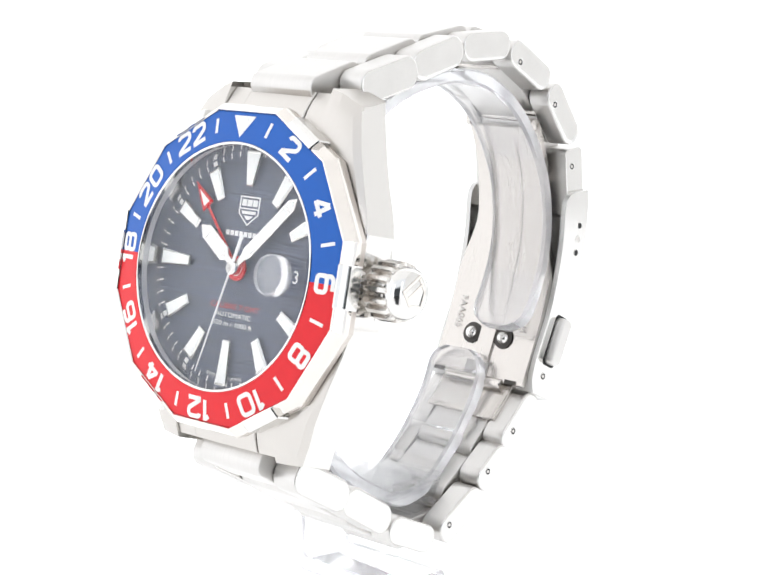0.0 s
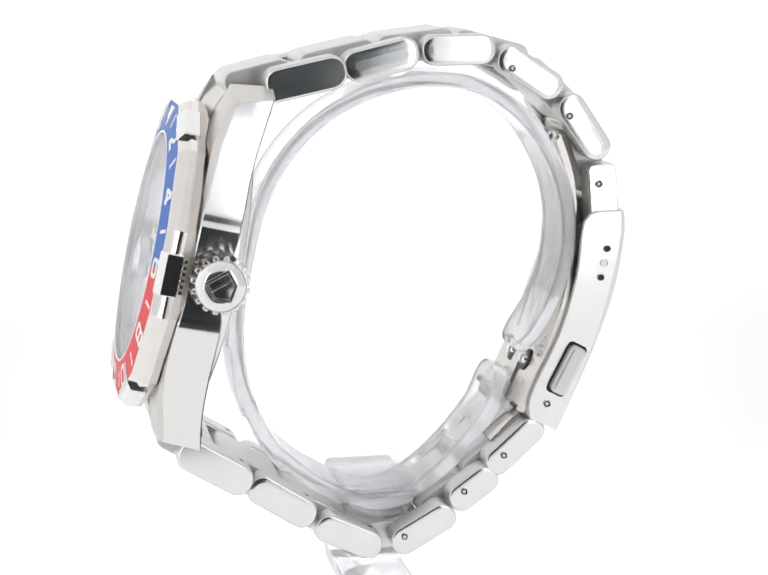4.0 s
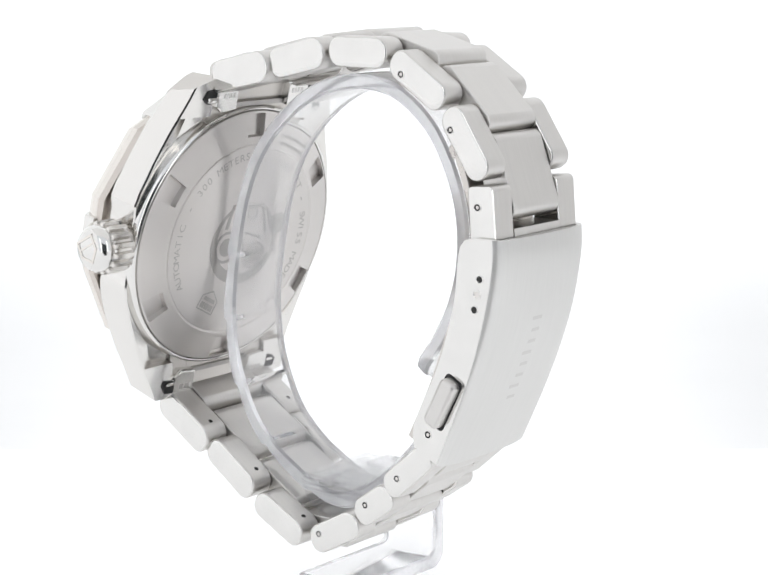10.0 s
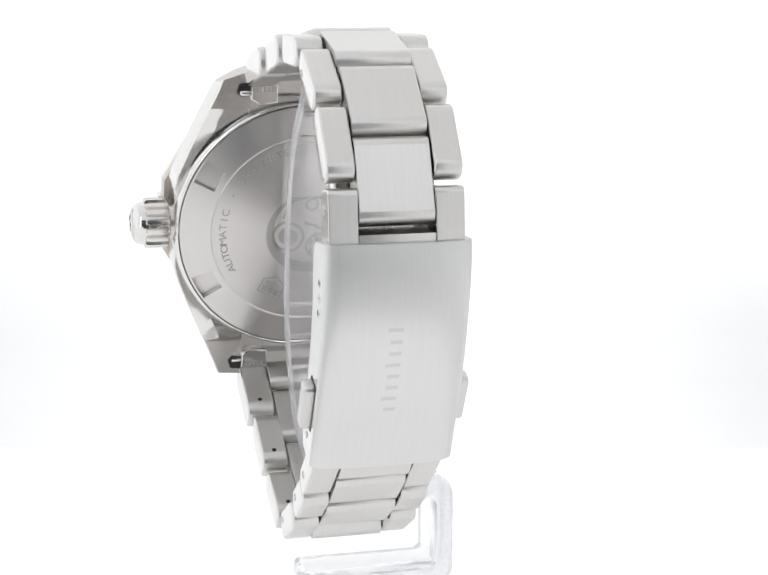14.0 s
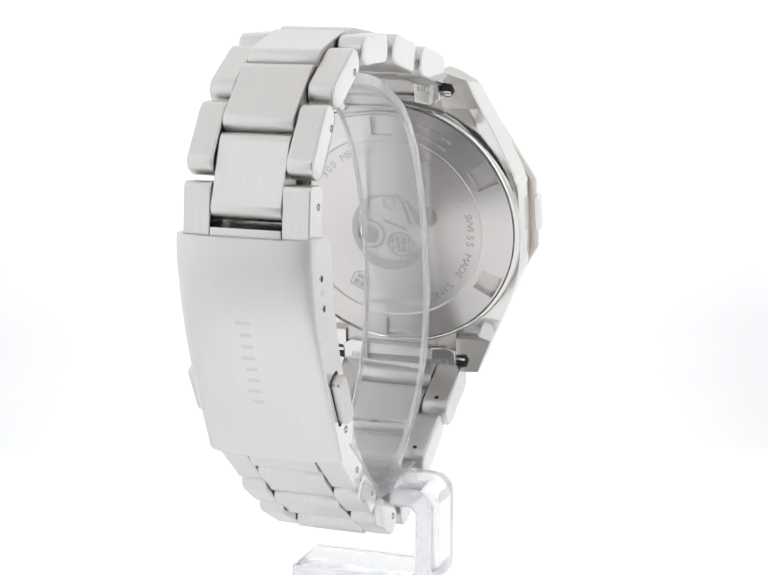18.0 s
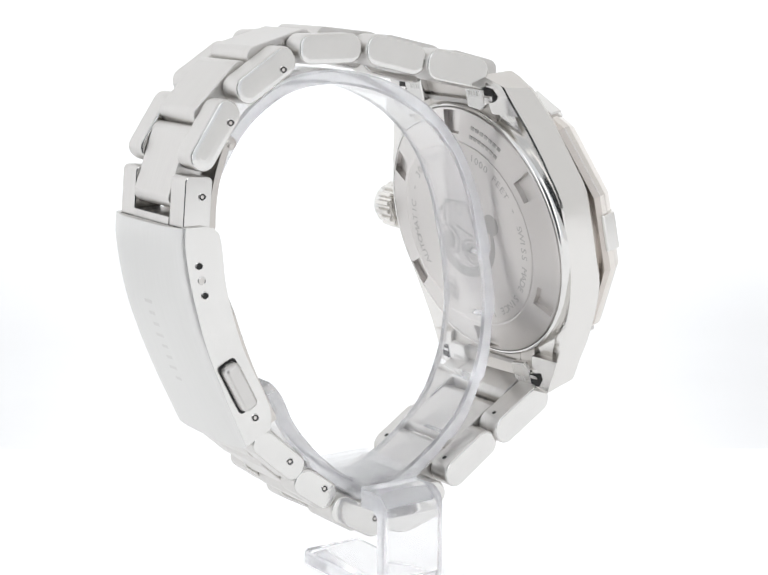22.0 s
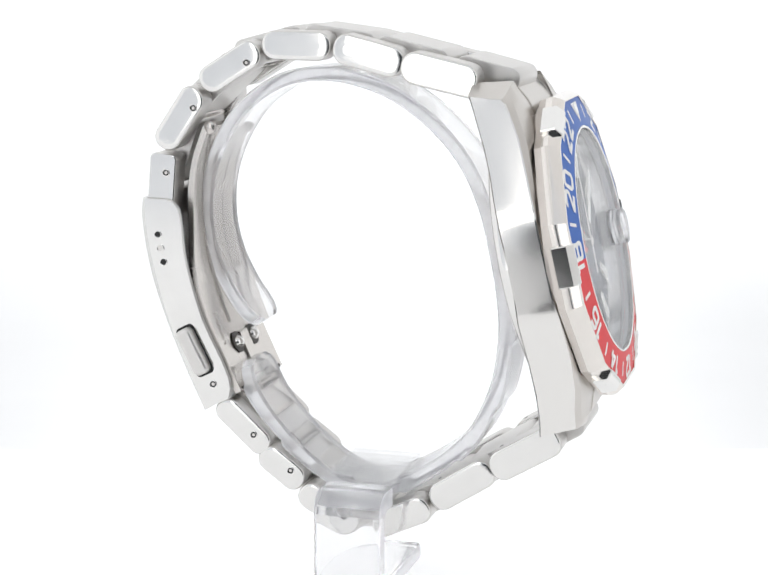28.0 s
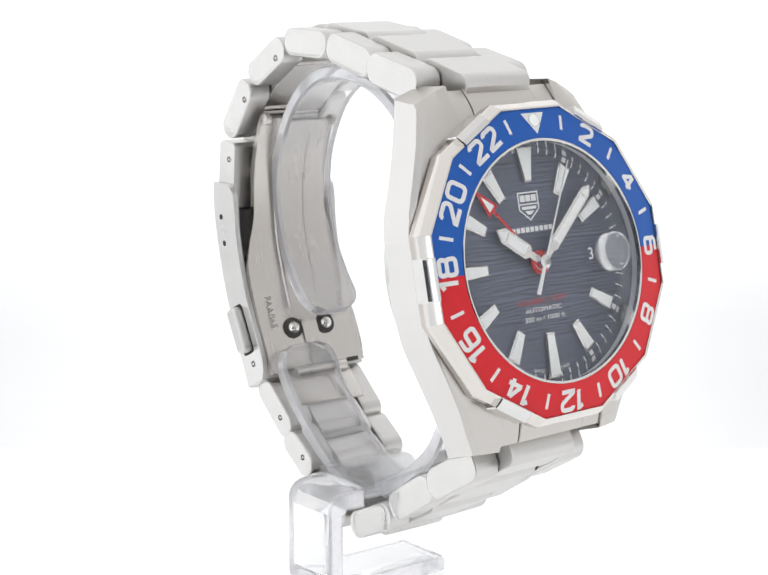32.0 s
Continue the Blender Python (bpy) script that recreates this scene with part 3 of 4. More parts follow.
        part("socket", bm, SOCKET_SHADE, blade, "", False, put)
        bm = bmesh.new()
        bmesh.ops.create_uvsphere(bm, u_segments=20, v_segments=12, radius=1.25)
        part("ball_catch", bm, POLISHED, blade, "polished steel ball catch", True, m @ Matrix.Translation((-0.5, 0, -sign * 3.66)))
        bm = lathe([(1.1, -0.4), (1.1, 0.5), (0.8, 0.7), (0.01, 0.7)], 20)
        part("hinge_pin", bm, BLADE_STEEL, blade, "", True, SIDE @ Matrix.Translation((28.4, -31.6, sign * 7.0)) @ Matrix.Diagonal((1, 1, sign, 1)))
    m = SIDE @ Matrix.Translation((25.65, -70.2, 0)) @ Matrix.Rotation(math.radians(-24), 4, "Z")
    part("tongue", box(-0.78, -0.4, -5.0, 1.6, -1.7, 1.7, 0.05), BLADE_STEEL, blade, "", False, m)
    # darker plate laid on the blade, painting in the shade of its channel
    part("recess", box(-0.70, -0.4, -7.4, -4.9, -2.1, 2.1), ETCH_SHADE, blade, "", False, m)
    tube = m @ Matrix.Translation((-0.2, -8.3, 0))
    part("hinge_tube", lathe([(0.01, -6.0), (0.9, -6.0), (1.05, -5.85), (1.05, 5.85), (0.9, 6.0), (0.01, 6.0)], 24), BLADE_STEEL, blade, "", True, tube)
    for y0, y1 in ((-9.0, -6.6), (6.6, 9.0)):
        part("end_slot", box(-0.70, -0.3, -7.9, -7.2, y0, y1), SOCKET_SHADE, blade, "", False, m)
    # long raised spine pressed into the blade
    for y0, y1 in ((-3.4, -2.6), (2.6, 3.4)):
        secs = []
        for i, (x, z) in enumerate(line[2:26]):
            a, b = line[i + 1], line[i + 3]
            d = np.array((b[0] - a[0], b[1] - a[1]))
            d /= np.linalg.norm(d)
            o = np.array((-d[1], d[0]))
            s = 1 if (x - o[0] * 0.5) < x else -1
            p, q = (x - s * o[0] * 0.45, z - s * o[1] * 0.45), (x - s * o[0] * 0.85, z - s * o[1] * 0.85)
            secs.append([(*p, y0), (*q, y0 + 0.25), (*q, y1 - 0.25), (*p, y1)])
        part("pressed_rib", loft(secs), BLADE_STEEL, blade, "", True, SIDE)
    for text, y in (("FAA065", 7.6), ("Y-U4", -7.4)):
        bm = letters(text, 1.3)
        # reads along the blade, seen from inside the ring
        d = Vector((-0.4, -0.916))
        m = SIDE @ Matrix(((d[0], 0, -0.916, 26.52), (d[1], 0, 0.4, -66.75), (0, -1, 0, y), (0, 0, 0, 1)))
        part("stamped_code", bm, ETCH_SHADE, blade, "", False, m)
    bm = extrude(placed(rounded(13, 1.6, 0.4, 0.4), 23.2, -79.0, 45), -7.5, 7.5, 0.2)
    part("tail_bar", bm, BLADE_STEEL, watch, "", True, SIDE)


build_clasp()


# ---------------------------------------------------------------- watch head
def table(v, rows):
    """Straight-line reading of rows (v, a, b, ...)."""
    cols = np.array(sorted(rows), float)
    return [float(np.interp(v, cols[:, 0], cols[:, k])) for k in range(1, cols.shape[1])]


# height towards 12, half width, front edge, back edge
CASE = [(28.4, 16.3, -8.3, -13.5), (25.5, 17.4, -7.4, -13.1), (20.4, 19.5, -6.2, -12.2), (16.0, 21.3, -5.7, -11.7), (12.0, 22.9, -5.4, -11.6), (9.0, 24.2, -5.1, -11.4),
        (4.4, 24.4, -5.1, -11.3), (-5.0, 24.4, -5.1, -11.4), (-8.0, 24.3, -4.8, -11.7), (-14.5, 21.6, -4.9, -11.9), (-20.4, 19.1, -5.7, -12.4), (-24.5, 17.4, -7.0, -13.1), (-28.4, 15.7, -7.8, -14.0)]
LUG_ENDS = ([(16.1, 28.6, -13.6), (16.4, 28.3, -13.3), (16.55, 27.75, -11.5), (16.7, 27.2, -9.8), (16.75, 26.9, -8.5), (16.6, 26.95, -8.15), (16.3, 27.1, -7.95), (15.6, 27.4, -7.75), (13.0, 28.6, -7.2), (11.1, 29.2, -7.0), (11.1, 30.2, -13.6)],
            [(15.5, -28.5, -14.1), (15.8, -28.3, -13.8), (15.88, -28.1, -11.8), (15.95, -27.95, -9.8), (15.98, -27.85, -8.2), (15.8, -27.87, -7.8), (15.5, -27.9, -7.6), (14.9, -27.95, -7.45), (13.0, -28.1, -7.1), (11.1, -28.2, -6.9), (11.1, -28.8, -14.1)])


def flank(v, half):
    """Half the case's width: three flat flanks that blend into one another."""
    if v > 28.4 or v < -28.4:
        return half
    up, mid, low = 16.7 + (27.3 - v) * 0.407, 24.4, 16.8 + (v + 25.8) * 0.433
    half = -math.log(math.exp(-3.5 * (up - mid)) + 1) / 3.5 + mid
    half -= 0.14 * math.exp(-((v - 8.9) / 0.7) ** 2)       # narrow groove above the middle flank
    return -math.log(math.exp(-1.2 * (half - mid)) + math.exp(-1.2 * (low - mid))) / 1.2 + mid


def case_slice(v, x0=None):
    """A cut through the case at height v, from x0 outwards or through its whole width."""
    half, front, back = table(v, CASE)
    half = flank(v, half)
    rise = 1.5
    top = front + rise if abs(v) > 21.5 else min(front + rise, -4.5)
    dip = 0.4 * min(1, max(0, (7.6 - abs(v - 0.4)) / 2.2))
    right = [(half - 3.2, v, max(back, -11.3)), (half - 0.3, v, back), (half - 0.02, v, back + 0.25), (half, v, 0.7 * back + 0.3 * front), (half, v, 0.4 * back + 0.6 * front), (half - 0.02, v, front - 0.3), (half - 0.12, v, front - 0.05), (half - 0.34, v, front + 0.1), (half - 1.1, v, front + 0.55 * (top - front)), (max(half - 3.4, 11.3), v, top)]
    if x0 is None:
        left = [(-x, y, z) for x, y, z in right[::-1]]
        return [(x - (dip if 0 < i < len(right) - 1 else 0), y, z) for i, (x, y, z) in enumerate(right)] + left
    return right[1:] + [(x0, v, top), (x0, v, back)]


def flanks(bm):
    """Sides and underside of the case are polished, its top is brushed."""
    outward(bm)
    bm.normal_update()
    for f in bm.faces:
        f.material_index = 1 if abs(f.normal.x) > 0.8 or f.normal.z < -0.3 else 0


def build_case():
    bm = loft([case_slice(v) for v in (23.0, 20.4, 18, 15.2, 12.5, 11.2, 10.4, 10, 9.6, 9.2, 8.8, 8.4, 8, 7.5, 7, 6, 4.4, 0, -4.8, -6, -6.8, -7.5, -8.2, -8.9, -9.6, -10.6, -12, -15.0, -18, -20.9, -22.5)])
    flanks(bm)
    body = part("case_body", bm, [CASE_TOP, FLANK], watch, "steel case with brushed top and polished flanks", True, HEAD, 0.3)
    for tops, end in (((23.0, 24.3, 26.2), LUG_ENDS[0]), ((-22.5, -24.5, -26.5), LUG_ENDS[1])):
        for sign in (1, -1):
            bm = loft([[(sign * x, y, z) for x, y, z in q] for q in [case_slice(v, 11.1) for v in tops] + [end]])
            flanks(bm)
            part("lug", bm, [CASE_TOP, FLANK], body, "", True, HEAD, 0.3)
    for s, tops in ((1, (21.5, 24.0, 25.5, 26.8, 27.8, 28.5)), (-1, (-21.0, -23.0, -25.0, -26.2, -26.9, -27.4))):
        for x0, x1, up, name in ((-11.0, -7.05, 1.25, "end_link"), (7.05, 11.0, 1.25, "end_link"), (-6.95, 6.95, 1.45, "end_link_centre")):
            secs = []
            for v in tops:
                _, front, back = table(v, CASE)
                front -= max(0.0, (abs(v) - 24) / 5) ** 2 * 1.1
                secs.append([(x0, v, back + 0.8), (x0, v, front + up - 0.15), (x0 + 0.15, v, front + up), (x1 - 0.15, v, front + up), (x1, v, front + up - 0.15), (x1, v, back + 0.8)])
            part(name, loft(secs), CASE_TOP, watch, "", True, HEAD)
        # underside of the end link between the lugs, and the pocket of the spring bar in each lug
        for side in (-1, 1):
            block = [(6.35, 24.3), (9.6, 23.9), (11.25, 25.0), (11.25, 27.6), (10.6, 28.2), (6.35, 28.2)]
            bm = extrude([(side * x, s * y) for x, y in block], -14.0, -11.6, 0.25)
            insert = part("lug_insert", bm, POLISHED, watch, "polished underside of the bracelet end link", True, HEAD)
            for k in range(4):
                part("stamped_mark", box(side * (7.3 + k * 0.75) - 0.22, side * (7.3 + k * 0.75) + 0.22, s * 26.9 - 0.45, s * 26.9 + 0.45, -14.03, -13.98), WORN, insert, "", False, HEAD)
            # black block paints the shade of the spring bar's pocket onto the lug
            bm = extrude([(side * x, s * y) for x, y in ((11.35, 25.6), (12.9, 25.4), (13.7, 26.2), (13.3, 27.7), (11.35, 27.9))], -13.62 if s > 0 else -13.95, -12.0)
            part("bar_pocket", bm, HOLE_SHADE, insert, "", False, HEAD)
            bm = lathe([(0.55, 0.0), (0.55, 1.6), (0.35, 1.9), (0.01, 1.9)], 16)
            part("spring_bar", bm, POLISHED, insert, "", True, HEAD @ Matrix.Translation((side * 11.3, s * 26.1, -13.5)) @ Matrix.Rotation(side * math.pi / 2, 4, "Y"))
        # darker steel box standing in for shade in the joint between the end link and the case
        part("joint_gap", box(-6.3, 6.3, s * 24.8 - 0.4, s * 24.8 + 0.4, -12.9, -11.0), ETCH_SHADE, watch, "", False, HEAD)


def twelve(a):
    """How far a twelve-sided ring stands out at angle a, its flats at one unit."""
    s = math.radians(30)
    return 1 / math.cos((a + s / 2) % s - s / 2)


DROP = 0.19            # fall of the insert, outwards


def half_plate(a0, a1, inner, outer, z0, z1):
    """A bowed plate between two angles, round inside, twelve-sided outside and falling outwards."""
    secs = []
    for i in range(61):
        a = math.radians(a0 + (a1 - a0) * i / 60)
        o = outer * twelve(a)
        secs.append([(r * math.sin(a), r * math.cos(a), z) for r, z in ((inner, z0), (inner, z1 - 0.1), (inner + 0.12, z1), (o - 0.1, z1 - DROP * (o - inner)), (o, z1 - DROP * (o - inner) - 0.1), (o, z0))])
    return loft(secs)


def bend(cx, cy, r, a0, a1):
    """A quarter bend of a stroke."""
    return [(cx + r * math.cos(math.radians(a0 + (a1 - a0) * i / 5)), cy + r * math.sin(math.radians(a0 + (a1 - a0) * i / 5))) for i in range(6)]


W, H, R = 1.14, 1.36, 0.66     # half width, half height and corner of a figure's stroke
RIGHT, TOP = W - R, H - R
LOOP = bend(RIGHT, TOP, R, 90, 0) + bend(RIGHT, -TOP, R, 0, -90) + bend(-RIGHT, -TOP, R, -90, -180) + bend(-RIGHT, TOP, R, 180, 90)
Q = 0.5
STROKES = {
    "0": [(LOOP, True)],
    "1": [([(-0.5, H - 0.42), (0.1, H), (0.3, H), (0.3, -H)], False)],
    "2": [(bend(-W + Q, H - Q, Q, 180, 90) + bend(W - Q, H - Q, Q, 90, 0) + bend(W - Q, Q + 0.1, Q, 0, -55) + [(-W, -H + 0.25), (-W, -H), (W, -H)], False)],
    "4": [([(0.5, -H), (0.5, H)], False), ([(0.3, H - 0.05), (-W + 0.1, -0.5)], False), ([(-W - 0.15, -0.6), (W + 0.1, -0.6)], False)],
    "6": [(bend(W - Q, -Q + 0.25, Q, 90, 0) + bend(W - Q, -H + Q, Q, 0, -90) + bend(-W + Q, -H + Q, Q, -90, -180) + bend(-W + Q, -Q + 0.25, Q, 180, 90), True), (bend(-W + R, -0.3, R, 180, 150) + bend(-RIGHT, TOP, R, 180, 90) + [(W - 0.3, H)], False)],
    "8": [(bend(W - Q, H - Q, Q, 90, 0) + bend(W - Q, 0.55, 0.42, 0, -90) + bend(-W + Q, 0.55, 0.42, -90, -180) + bend(-W + Q, H - Q, Q, 180, 90), True),
          (bend(W - 0.45, -0.32, 0.45, 90, 0) + bend(W - Q, -H + Q, Q, 0, -90) + bend(-W + Q, -H + Q, Q, -90, -180) + bend(-W + 0.45, -0.32, 0.45, 180, 90), True)]}


def stroke(bm, pts, closed, thick, z):
    """A ribbon of even width along a line."""
    n = len(pts)
    left, right = [], []
    for i in range(n):
        a = pts[(i - 1) % n] if closed or i else pts[0]
        b = pts[(i + 1) % n] if closed or i < n - 1 else pts[-1]
        p = np.array(pts[i], float)
        d0, d1 = p - a, np.array(b, float) - p
        d0 = d0 / np.linalg.norm(d0) if np.linalg.norm(d0) > 1e-9 else d1 / np.linalg.norm(d1)
        d1 = d1 / np.linalg.norm(d1) if np.linalg.norm(d1) > 1e-9 else d0
        d = (d0 + d1) / max(np.linalg.norm(d0 + d1), 1e-6)
        k = thick / 2 / max(0.55, float(d @ d1))
        left.append((p[0] - d[1] * k, p[1] + d[0] * k))
        right.append((p[0] + d[1] * k, p[1] - d[0] * k))
    lo = [[bm.verts.new((x, y, 0)) for x, y in side] for side in (left, right)]
    hi = [[bm.verts.new((x, y, z)) for x, y in side] for side in (left, right)]
    for i in range(n if closed else n - 1):
        j = (i + 1) % n
        bm.faces.new((hi[0][i], hi[1][i], hi[1][j], hi[0][j]))
        bm.faces.new((lo[0][i], lo[0][j], lo[1][j], lo[1][i]))
        bm.faces.new((lo[0][i], hi[0][i], hi[0][j], lo[0][j]))
        bm.faces.new((lo[1][i], lo[1][j], hi[1][j], hi[1][i]))
    if not closed:
        for i in (0, n - 1):
            bm.faces.new((lo[0][i], lo[1][i], hi[1][i], hi[0][i]))


def numeral(text):
    """Squared-off figures of the bezel, bent to no arc."""
    bm = bmesh.new()
    wide = 3.3
    for k, ch in enumerate(text):
        x = (k - (len(text) - 1) / 2) * (wide if text[0] != "1" else 2.85) + (0.25 if text[0] == "1" and k == 0 else 0)
        for s, (pts, closed) in enumerate(STROKES[ch]):
            stroke(bm, [(x + a, b) for a, b in pts], closed, 0.66, 0.04 + 0.006 * s + 0.003 * k)
    return bm


LEAN = Matrix.Rotation(-math.atan(DROP), 4, "X")


def build_bezel():
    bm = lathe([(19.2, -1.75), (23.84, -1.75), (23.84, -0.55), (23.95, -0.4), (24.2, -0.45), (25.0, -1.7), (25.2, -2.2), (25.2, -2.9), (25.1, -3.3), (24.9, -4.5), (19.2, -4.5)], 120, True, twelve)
    # the band below the rim takes the steel with shade in its colour
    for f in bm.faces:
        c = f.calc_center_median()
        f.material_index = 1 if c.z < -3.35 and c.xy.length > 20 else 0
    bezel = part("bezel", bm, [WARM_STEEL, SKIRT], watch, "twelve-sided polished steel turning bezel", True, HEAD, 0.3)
    part("insert_blue", half_plate(-90, 90, 19.2, 23.82, -1.7, 0.33), BLUE, bezel, "blue half of the bezel insert", False, HEAD)
    part("insert_red", half_plate(90, 270, 19.2, 23.82, -1.7, 0.33), RED, bezel, "red half of the bezel insert", False, HEAD)
    for k in range(6):
        # gripping stud: leaning front facet, recessed in the middle
        secs = []
        for x in (-3.3, -3.1, 3.1, 3.3):
            e = 0.2 if abs(x) > 3.2 else 0
            secs.append([(x, 23.9, -3.7), (x, 23.9, -0.5), (x, 24.0, -0.15 - e), (x, 24.3, -0.15 - e), (x, 25.75 - e, -1.12), (x, 25.8 - e, -3.45), (x, 25.3, -3.7)])
        part("grip_stud", loft(secs), POLISHED, bezel, "polished raised grip stud", True, HEAD @ spin(30 + 60 * k))
    for x in (-2.4, -1.44, -0.48, 0.48, 1.44, 2.4):
        part("rib", box(x - 0.24, x + 0.24, 24.9, 25.65, -4.35, -3.6, 0.06), WARM_STEEL, bezel, "", False, HEAD @ spin(90))
    # ring in the gap under the bezel, in the same shaded colour
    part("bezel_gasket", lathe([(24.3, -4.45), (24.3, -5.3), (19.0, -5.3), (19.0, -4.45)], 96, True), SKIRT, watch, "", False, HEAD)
    for hour in range(2, 24, 2):
        text = str(hour)
        part("numeral", numeral(text), SILVER_INK, bezel, "", False, HEAD @ spin(15 * hour) @ Matrix.Translation((0, 21.9, 0.35 - DROP * 2.7)) @ LEAN @ Matrix.Diagonal((1.06, 1.06, 1, 1)))
    for hour in range(1, 24, 2):
        bm = box(-0.27, 0.27, -1.2, 1.2, -0.05, 0.05, 0.02)
        part("hour_bar", bm, SILVER_INK, bezel, "", False, HEAD @ spin(15 * hour) @ Matrix.Translation((0, 22.07, 0.35 - DROP * 2.87)) @ LEAN)
    bm = extrude([(-2.4, 1.7), (0, -1.75), (2.4, 1.7)], -0.05, 0.05, 0.03)
    slope = HEAD @ Matrix.Translation((0, 21.6, 0.35 - DROP * 2.4)) @ LEAN
    part("triangle", bm, SILVER_INK, bezel, "silver triangle marker", False, slope)
    bm = lathe([(0.95, 0.0), (0.95, 0.1), (0.8, 0.2), (0.01, 0.26)], 24)
    part("lume_pip", bm, LUME, bezel, "", True, slope @ Matrix.Translation((0, 0.5, 0)))
    part("pip_rim", lathe([(1.12, 0.0), (1.12, 0.09), (0.95, 0.09), (0.95, 0.0)], 24, True), POLISHED, bezel, "", True, slope @ Matrix.Translation((0, 0.5, 0)))


def build_dial():
    dial = part("dial", lathe([(18.9, -4.9), (18.9, -4.1), (0.01, -4.1)], 96), DIAL, watch, "black dial with fine horizontal waves", False, HEAD)
    part("flange", lathe([(19.18, -0.5), (18.98, -1.7), (19.1, -1.75), (19.18, -1.2)], 96, True), FLANGE, dial, "silvered sloping ring round the dial", True, HEAD)
    part("chapter_ring", lathe([(19.08, -1.75), (18.95, -1.75), (18.7, -3.9), (18.65, -4.05), (19.08, -4.05)], 96, True), CHAPTER, dial, "grey ring below the flange", True, HEAD)
    part("crystal_rim", lathe([(19.18, -0.45), (19.18, 0.3), (19.1, 0.36), (18.85, 0.36), (18.75, 0.26), (18.75, -0.45)], 96, True), POLISHED, watch, "thin bright rim round the crystal", True, HEAD)
    for k in range(60):
        five = k % 5 == 0
        if five and k in (0, 30, 15, 45):
            continue
        w, r0, r1 = (0.42, 17.65, 18.45) if five else (0.1, 17.6, 18.45)
        part("minute_mark", box(-w, w, r0, r1, -4.1, -4.05), WHITE_INK, dial, "", False, HEAD @ spin(6 * k))
    for h in range(12):
        if h == 3:
            continue
        r0, r1, w0, w1 = {0: (12.8, 18.3, 0.8, 1.75), 6: (11.15, 18.3, 0.95, 1.35), 9: (10.9, 17.8, 0.85, 1.3)}.get(h, (11.8, 17.0, 0.85, 1.3))
        bm = extrude([(-w0, r0), (w0, r0), (w1, r1), (-w1, r1)], -4.1, -3.35, 0.18, 1)
        mark = part("hour_marker", bm, POLISHED, dial, "applied marker with white lume in a steel frame", False, HEAD @ spin(30 * h))
        s = 0.4
        a, b = w0 - 0.25, w1 - 0.3
        bm = extrude([(-a, r0 + s), (a, r0 + s), (b, r1 - s), (-b, r1 - s)], -3.4, -3.31)
        part("lume_fill", bm, LUME, mark, "", False, HEAD @ spin(30 * h))
    # date window and its numeral
    part("date_disc", box(10.6, 13.8, -1.4, 1.4, -4.12, -4.07), DIAL, dial, "", False, HEAD)
    part("date_numeral", letters("3", 1.9, 0.01, 1.05), WHITE_INK, dial, "white date numeral", False, HEAD @ Matrix.Translation((12.1, 0, -4.05)))
    # maker's shield, as plain shapes
    shield = [(-2.2, 2.3), (2.2, 2.3), (2.2, -0.5), (0, -2.3), (-2.2, -0.5)]
    base = HEAD @ Matrix.Translation((0, 9.0, 0))
    for k, pts in enumerate(([(-2.2, 2.3), (2.2, 2.3), (2.2, 2.05), (-2.2, 2.05)], [(-2.2, 2.05), (-1.98, 2.05), (-1.98, -0.45), (-2.2, -0.5)], [(1.98, 2.05), (2.2, 2.05), (2.2, -0.5), (1.98, -0.45)],
                             [(-2.2, -0.5), (-1.98, -0.45), (0, -2.05), (0, -2.3)], [(2.2, -0.5), (0, -2.3), (0, -2.05), (1.98, -0.45)], [(-1.98, 0.45), (1.98, 0.45), (1.98, 0.25), (-1.98, 0.25)],
                             [(-1.7, 1.8), (-0.7, 1.8), (-0.7, 0.75), (-1.7, 0.75)], [(-0.5, 1.8), (0.5, 1.8), (0.5, 0.75), (-0.5, 0.75)], [(0.7, 1.8), (1.7, 1.8), (1.7, 0.75), (0.7, 0.75)],
                             [(-1.6, 0.0), (1.6, 0.0), (1.5, -0.5), (-1.5, -0.5)], [(-1.0, -0.75), (1.0, -0.75), (0.3, -1.35), (-0.3, -1.35)])):
        part("shield_mark", extrude(pts, -4.1, -4.03), WHITE_INK, dial, "", False, base)
    for k in range(9):
        x = -4.0 + k
        part("name_bar", box(x - 0.38, x + 0.38, 4.95, 5.75, -4.1, -4.04), WHITE_INK, dial, "", False, HEAD)
    for text, y, size, ink, sq in (("CALIBRE 7 GMT", -6.0, 0.85, RED_INK, 1.3), ("AUTOMATIC", -7.35, 0.8, WHITE_INK, 1.2), ("300 m / 1000 ft", -8.75, 0.8, WHITE_INK, 1.25)):
        part("dial_text", letters(text, size, 0.0, sq), ink, dial, "", False, HEAD @ Matrix.Translation((0, y, -4.05)))
    for text, a in (("SWISS", 189.5), ("MADE", 171)):
        part("dial_text", letters(text, 0.55, 0.0, 1.15), WHITE_INK, dial, "", False, HEAD @ spin(a) @ Matrix.Translation((0, 17.1, -4.05)) @ Matrix.Rotation(math.pi, 4, "Z"))
    # crystal and the magnifier over the date
    bm = lathe([(18.7, -0.9), (18.7, 0.15), (18.45, 0.38), (12, 0.55), (0.01, 0.62), (0.01, -0.5), (12, -0.55), (18.5, -0.9)], 96, True)
    glass = part("crystal", bm, CRYSTAL, watch, "clear sapphire crystal", True, HEAD)
    glass.visible_shadow = False
